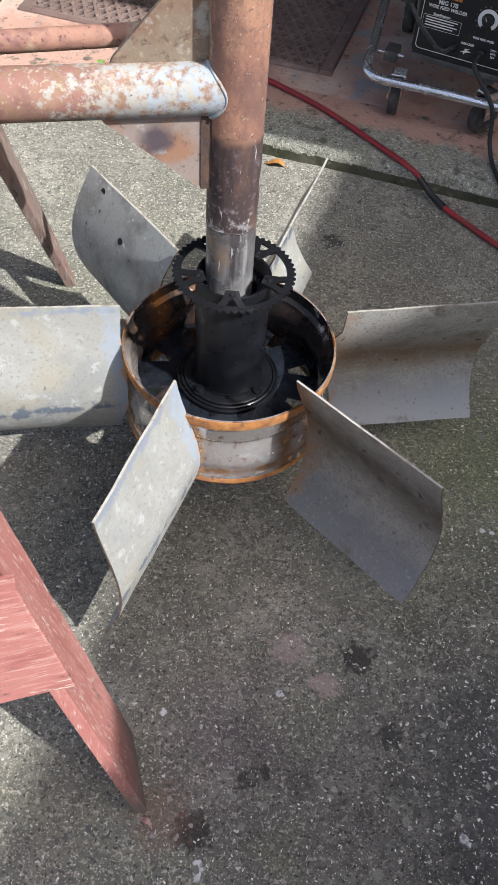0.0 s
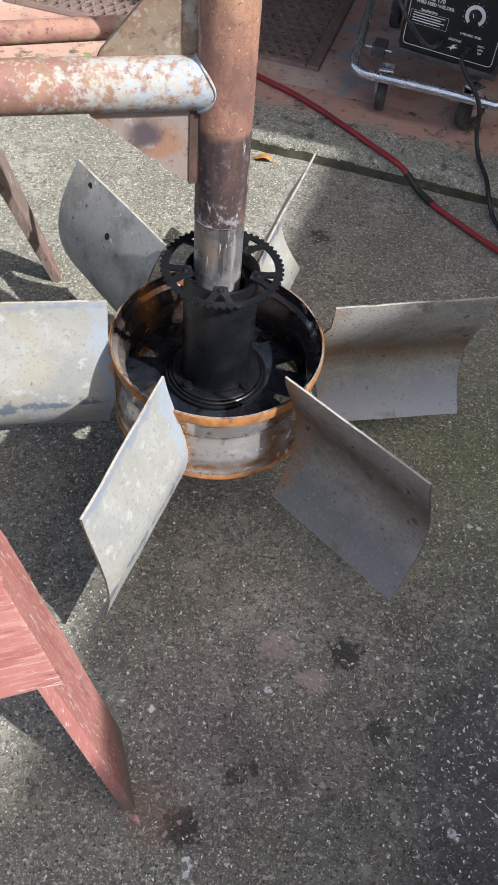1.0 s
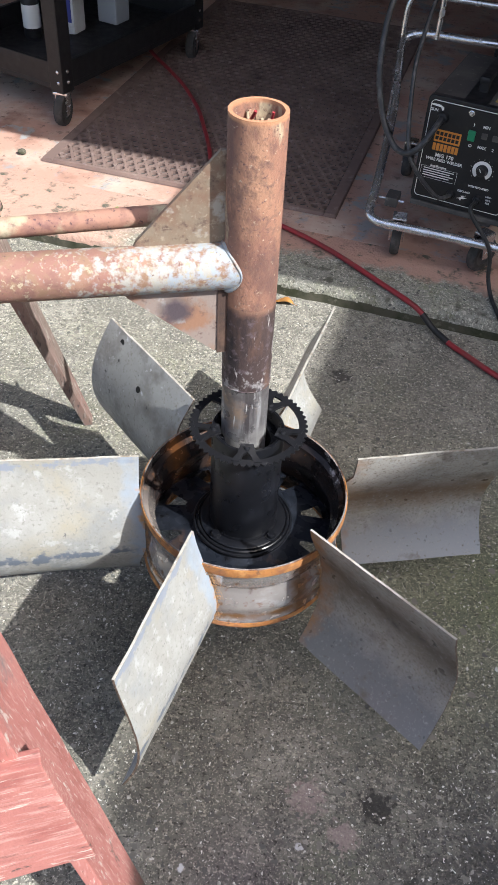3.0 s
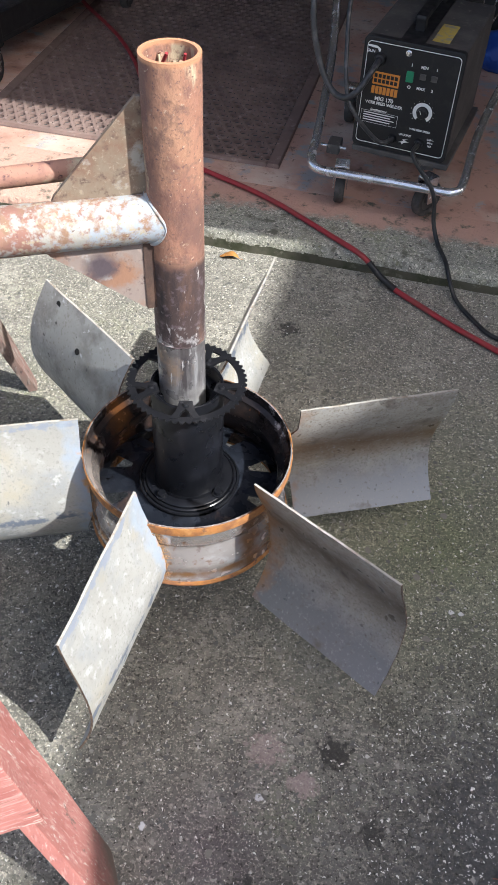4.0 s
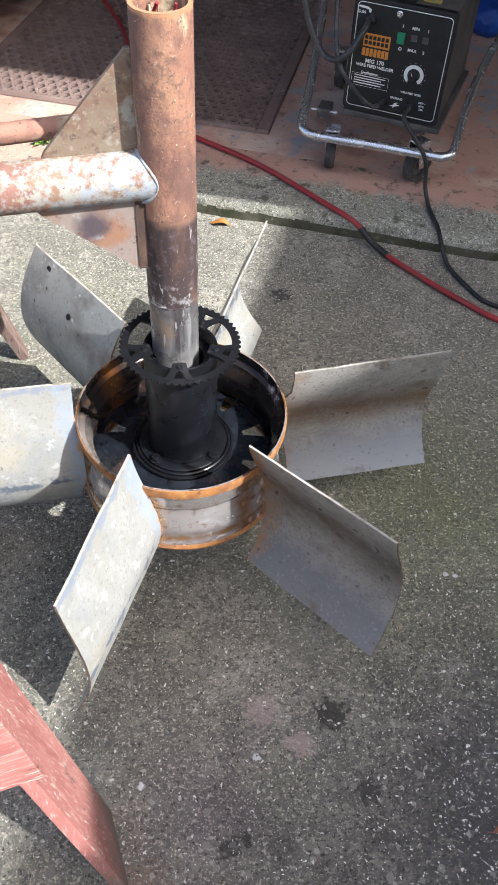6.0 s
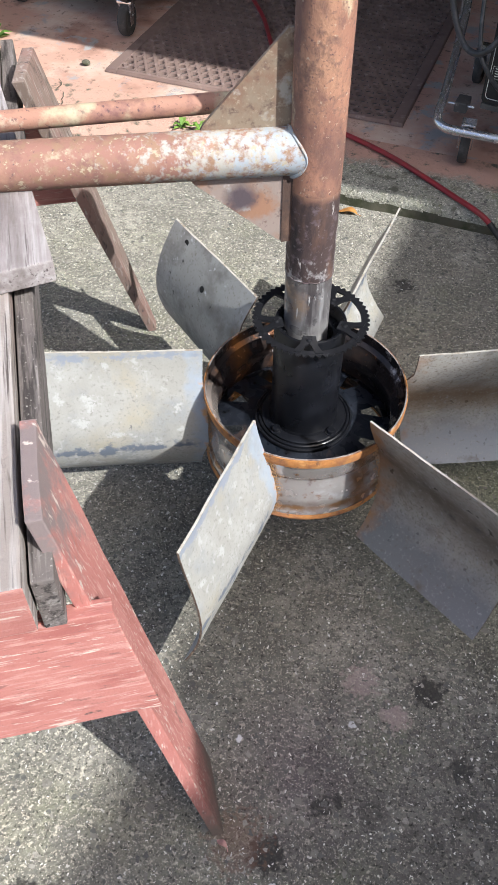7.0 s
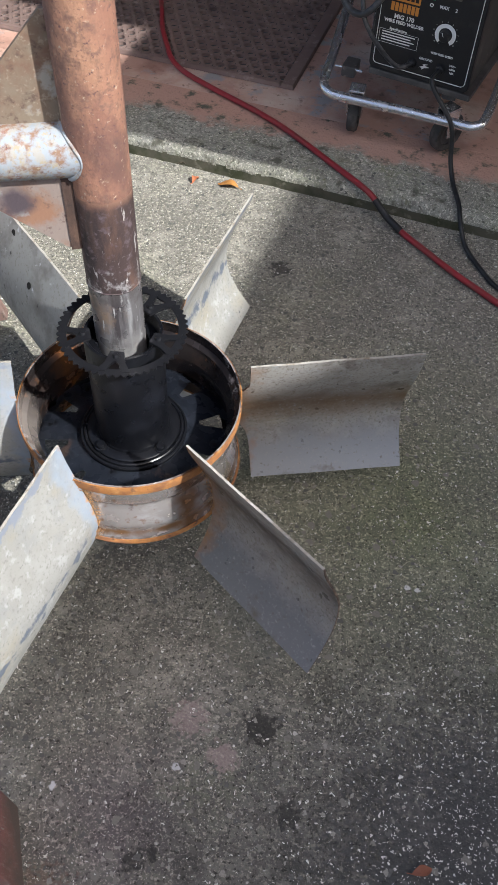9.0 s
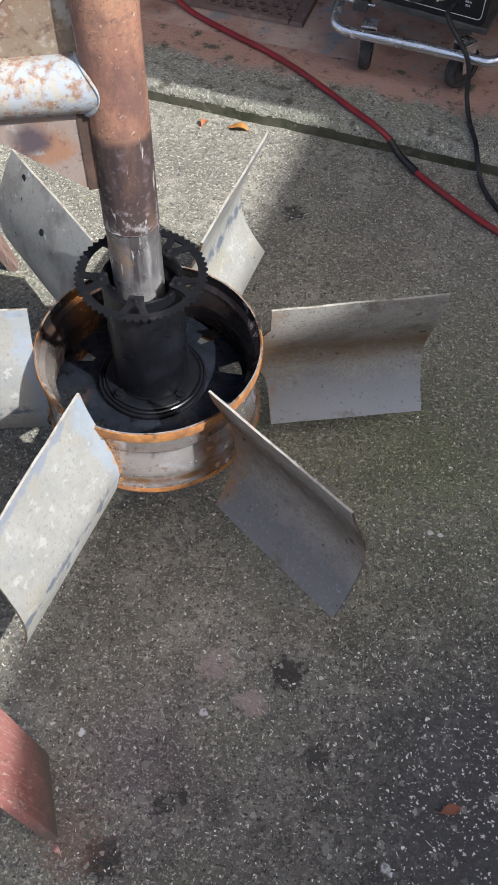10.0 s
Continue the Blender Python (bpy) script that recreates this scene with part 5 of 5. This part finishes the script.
hose("hose_coupling", [(0.522, 2.329, 0.055), (0.555, 2.30, 0.029), (0.58, 2.278, 0.0185), (0.60, 2.26, 0.012)], 0.0098, BLACK_CABLE, "black taped coupling on the red hose", "coupling", 12, 4)

# ---- the utility cart ----
ucart = thing("utility_cart", pose(-0.79, 3.375, STEP, 0, 0, -27), "black plastic utility cart with castors and bottles", "cart")
BX, BY = 0.62, 0.95
for z in (0.14, 0.72):
    tr = box(-BX, 0, 0, BY, z, z + 0.02, 0.004)
    tray = part("tray", tr, BLACK_PLASTIC, ucart, "black plastic tray")
    for a in ((-BX, 0, 0, 0.02), (-BX, 0, BY - 0.02, BY), (-BX, -BX + 0.02, 0.02, BY - 0.02), (-0.02, 0, 0.02, BY - 0.02)):
        part("lip", box(a[0], a[1], a[2], a[3], z + 0.018, z + 0.10, 0.004), BLACK_PLASTIC, tray)
for x, y in ((-0.03, 0.03), (-BX + 0.03, 0.03), (-0.03, BY - 0.03), (-BX + 0.03, BY - 0.03)):
    post = part("post", box(x - 0.033, x + 0.033, y - 0.033, y + 0.033, 0.13, 0.83, 0.006), BLACK_PLASTIC, ucart, "black corner post")
    for z in (0.17, 0.21):
        for off, ax in (((0.0, -0.0335), (0, -1, 0)), ((0.0335, 0.0), (1, 0, 0))):
            rv = revolve([(0.0001, 0.003), (0.005, 0.002), (0.007, 0.0), (0.0001, 0.0)], 12, True, frame_of((x + off[0] + (0.012 if off[0] == 0 else 0), y + off[1], z), (0, 0, 1), ax))
            part("rivet", rv, CHROME, post, "bright rivet", 40)
    cm = pose(x, y, 0.003, 0, 0, 18)
    cast = part("castor", box(-0.03, 0.03, -0.03, 0.03, 0.118, 0.13, 0.003), CHROME, ucart, "swivel castor", None, cm)
    f = bmesh.new()
    for side in (-1, 1):
        prism([(-0.028, 0.12), (0.028, 0.12), (0.0, 0.04), (-0.03, 0.04)], 0.003, frame_of((side * 0.02 - 0.0015, 0, 0), (0, 1, 0), (1, 0, 0)), f)
    part("fork", f, CHROME, cast, "bright steel fork")
    tm = frame_of((0, -0.014, 0.06), (0, 1, 0), (1, 0, 0))
    part("tyre", revolve([(0.036, -0.016), (0.055, -0.017), (0.06, -0.01), (0.06, 0.01), (0.055, 0.017), (0.036, 0.016)], 28, True, tm), TYRE, cast, "dusty black tyre", 50)
    part("wheel_hub", revolve([(0.0001, -0.013), (0.012, -0.014), (0.036, -0.008), (0.036, 0.008), (0.012, 0.014), (0.0001, 0.013)], 24, True, tm), GREY_TOP, cast, "grey hub", 40)

WHITE_PLASTIC = material("white_plastic", (0.7, 0.7, 0.7), 0.4, 0, [((0.58, 0.57, 0.54), 8, 0.5, 0.7, 5)])
LABEL = material("blue_label", (0.06, 0.07, 0.3), 0.5)
TZ = STEP + 0.161
jug = thing("plastic_jug", pose(-0.905, 3.97, TZ, 0, 0, -20), "white plastic jug with a blue and purple label", "jug")
part("body", box(-0.062, 0.062, -0.045, 0.045, 0, 0.24, 0.014), WHITE_PLASTIC, jug)
part("label", box(-0.05, 0.05, -0.0465, -0.044, 0.05, 0.19), LABEL, jug, "blue printed label")
part("cap", revolve([(0.0001, 0.275), (0.018, 0.275), (0.02, 0.27), (0.02, 0.24), (0.0001, 0.24)], 20), LABEL, jug, "blue screw cap", 40)
btl = thing("spray_bottle", pose(-1.03, 3.87, TZ), "black bottle with a white printed label", "bottle")
part("body", revolve([(0.0001, 0.0), (0.033, 0.0), (0.036, 0.006), (0.036, 0.15), (0.02, 0.18), (0.013, 0.19), (0.0001, 0.19)], 24), BLACK_PLASTIC, btl, "", 40)
part("label", revolve([(0.0362, 0.04), (0.0368, 0.04), (0.0368, 0.13), (0.0362, 0.13)], 24), WHITE_PRINT, btl, "white label band", 40)
part("cap", revolve([(0.0001, 0.23), (0.012, 0.23), (0.014, 0.19), (0.0001, 0.19)], 16), BLACK_PLASTIC, btl, "", 40)
tub = thing("parts_tub", pose(-0.74, 4.13, TZ, 0, 0, -25), "translucent plastic tub of small parts", "tub")
part("body", box(-0.05, 0.05, -0.05, 0.05, 0, 0.14, 0.01), material("cloudy_plastic", (0.42, 0.45, 0.48), 0.35), tub)
part("lid", box(-0.054, 0.054, -0.054, 0.054, 0.135, 0.15, 0.004), BLACK_PLASTIC, tub, "dark lid")

# ---- blue sack behind the welding cart ----
sk = bmesh.new()
bmesh.ops.create_icosphere(sk, subdivisions=4, radius=1)
for v in sk.verts:
    k = 1 + 0.16 * noise.noise(v.co * 2.2) + 0.07 * noise.noise(v.co * 6)
    v.co = Vector((v.co.x * 0.12 * k, v.co.y * 0.1 * k, max(0, 0.06 + v.co.z * 0.075 * k)))
tagged(finish("sack", sk, material("blue_tarpaulin", (0.01, 0.05, 0.25), 0.5, 0, [((0.02, 0.1, 0.4), 14, 0.5, 0.7, 5)]), smooth=40, loc=pose(1.16, 3.74, STEP + 0.002, 0, 0, -15)), "crumpled blue plastic sack on the workshop floor", "sack")


# A plain black box, added to fill the dark area behind the sack.
black_box = thing("back_box", pose(1.2, 4.02, STEP + 0.002, 0, 0, -13), "plain black box added behind the blue sack", "bin")
part("body", box(-0.28, 0.28, -0.14, 0.16, 0, 0.52, 0.02), BLACK_PLASTIC, black_box)
part("lid", box(-0.295, 0.295, -0.155, 0.175, 0.515, 0.545, 0.01), BLACK_PLASTIC, black_box, "black box lid")


# ---- leaves and litter ----
def leaf(x, y, z, turn, length, colour, label):
    bm = bmesh.new()
    n = 8
    rows = []
    for k in range(n + 1):
        t = k / n
        w = 0.24 * length * math.sin(math.pi * min(1, t * 0.96 + 0.02)) ** 0.8
        mid = Vector((length * (t - 0.5), 0, 0.006 * math.sin(t * 5) + 0.004))
        rows.append([mid + Vector((0, -w, 0.35 * w)), mid, mid + Vector((0, w, 0.5 * w))])
    for side in (0.0, -0.0006):
        g_ = [[bm.verts.new(p + Vector((0, 0, side))) for p in r] for r in rows]
        for a, b in zip(g_, g_[1:]):
            for q in (0, 1):
                bm.faces.new((a[q], b[q], b[q + 1], a[q + 1]))
    tube([(-length * 0.5, 0, 0.004), (-length * 0.72, 0.004, 0.003)], 0.0009, 5, bm=bm)
    m = material("dead_leaf", colour, 0.7, 0, [((colour[0] * 0.5, colour[1] * 0.4, colour[2] * 0.4), 60, 0.5, 0.7, 4)])
    ob = finish("dead_leaf", bm, m, smooth=60, loc=pose(x, y, z, 0, 0, turn))
    return tagged(ob, label, "leaf", "dead leaves")


leaf(0.108, 2.405, 0.002, 165, 0.062, (0.5, 0.23, 0.06), "curled orange-brown dead leaf beside the kerb")
leaf(0.012, 2.42, 0.002, 75, 0.04, (0.5, 0.16, 0.07), "small reddish dead leaf beside the kerb")
leaf(0.622, 0.667, 0.002, 20, 0.035, (0.22, 0.08, 0.045), "dark brown dead leaf on the concrete")
leaf(0.113, 0.433, 0.002, 100, 0.028, (0.5, 0.22, 0.06), "small orange dead leaf on the concrete")
leaf(0.008, 0.552, 0.002, 150, 0.022, (0.5, 0.28, 0.24), "pinkish leaf scrap by the sawhorse foot")
leaf(-0.03, 2.49, 0.002, 10, 0.03, (0.2, 0.15, 0.1), "dry brown leaf scrap at the kerb")

lt = bmesh.new()
rng = random.Random(21)
for k in range(3400):
    cluster = rng.random() < 0.3
    x, y = (rng.gauss(0.68, 0.15), rng.gauss(0.78, 0.24)) if cluster else (rng.uniform(-0.5, 1.1), rng.uniform(0.3, 2.35))
    big = rng.random()
    r = rng.uniform(0.0007, 0.0015) if big < 0.72 else rng.uniform(0.0015, 0.0028) if big < 0.97 else rng.uniform(0.0028, 0.0045)
    a = rng.uniform(0, math.tau)
    r *= 0.6 if cluster else 1.0
    straw = rng.random() < 0.03
    p = Vector((x, y, 0.0006))
    n_ = 4 if straw else rng.choice((4, 5, 6))
    q = []
    for i in range(n_):
        b = math.tau * (i + rng.uniform(-0.3, 0.3)) / n_
        lx, ly = math.cos(b) * (r * rng.uniform(4, 9) if straw else r * rng.uniform(0.7, 1.5)), math.sin(b) * (0.0006 if straw else r * rng.uniform(0.6, 1.1))
        q.append(lt.verts.new(p + Vector((lx * math.cos(a) - ly * math.sin(a), lx * math.sin(a) + ly * math.cos(a), 0))))
    t_ = lt.verts.new(p + Vector((rng.uniform(-0.3, 0.3) * r, rng.uniform(-0.3, 0.3) * r, 0.0008 if straw else r * rng.uniform(0.4, 0.8))))
    for i in range(n_):
        lt.faces.new((q[i], q[(i + 1) % n_], t_))
tagged(finish("litter", lt, material("pale_chips", (0.6, 0.58, 0.53), 0.8, 0, [((0.3, 0.28, 0.235), 60, 0.44, 0.6, 3), ((0.74, 0.73, 0.7), 75, 0.55, 0.62, 3)])), "scattered pale chips and straw bits on the concrete", "litter", kind="stuff")


def weed(x, y, z, size, seed):
    rng = random.Random(seed)
    bm = bmesh.new()
    for k in range(16):
        a, t = rng.uniform(0, 6.28), rng.uniform(0.5, 1.0) * size
        d_ = Vector((math.cos(a), math.sin(a), 0))
        s_ = Vector((-d_.y, d_.x, 0)) * t * 0.22
        h = rng.uniform(0.25, 0.8) * t
        p = [Vector((0, 0, 0)), d_ * t * 0.5 + s_ + Vector((0, 0, h)), d_ * t + Vector((0, 0, h * 0.8)), d_ * t * 0.5 - s_ + Vector((0, 0, h))]
        vs_ = [bm.verts.new(v) for v in p]
        bm.faces.new(vs_)
    ob = finish("weed", bm, material("fresh_green_leaf", (0.12, 0.24, 0.04), 0.5, 0, [((0.2, 0.3, 0.06), 30, 0.45, 0.6, 3)]), loc=pose(x, y, z))
    return tagged(ob, "small green weed growing at the kerb joint", "weed", "weeds")


weed(-0.40, 2.72, STEP, 0.045, 3)
weed(-0.47, 2.735, STEP, 0.04, 5)
weed(-1.30, 3.30, STEP, 0.07, 7)

st = bmesh.new()
bmesh.ops.create_icosphere(st, subdivisions=2, radius=0.014)
for v in st.verts:
    v.co = Vector((v.co.x * 1.2, v.co.y, v.co.z * 0.7 + 0.008)) * (1 + 0.25 * noise.noise(v.co * 90))
tagged(finish("pebble", st, KERB_FACE, smooth=50, loc=pose(-0.90, 3.13, STEP + 0.003)), "small dark pebble on the red floor", "pebble")
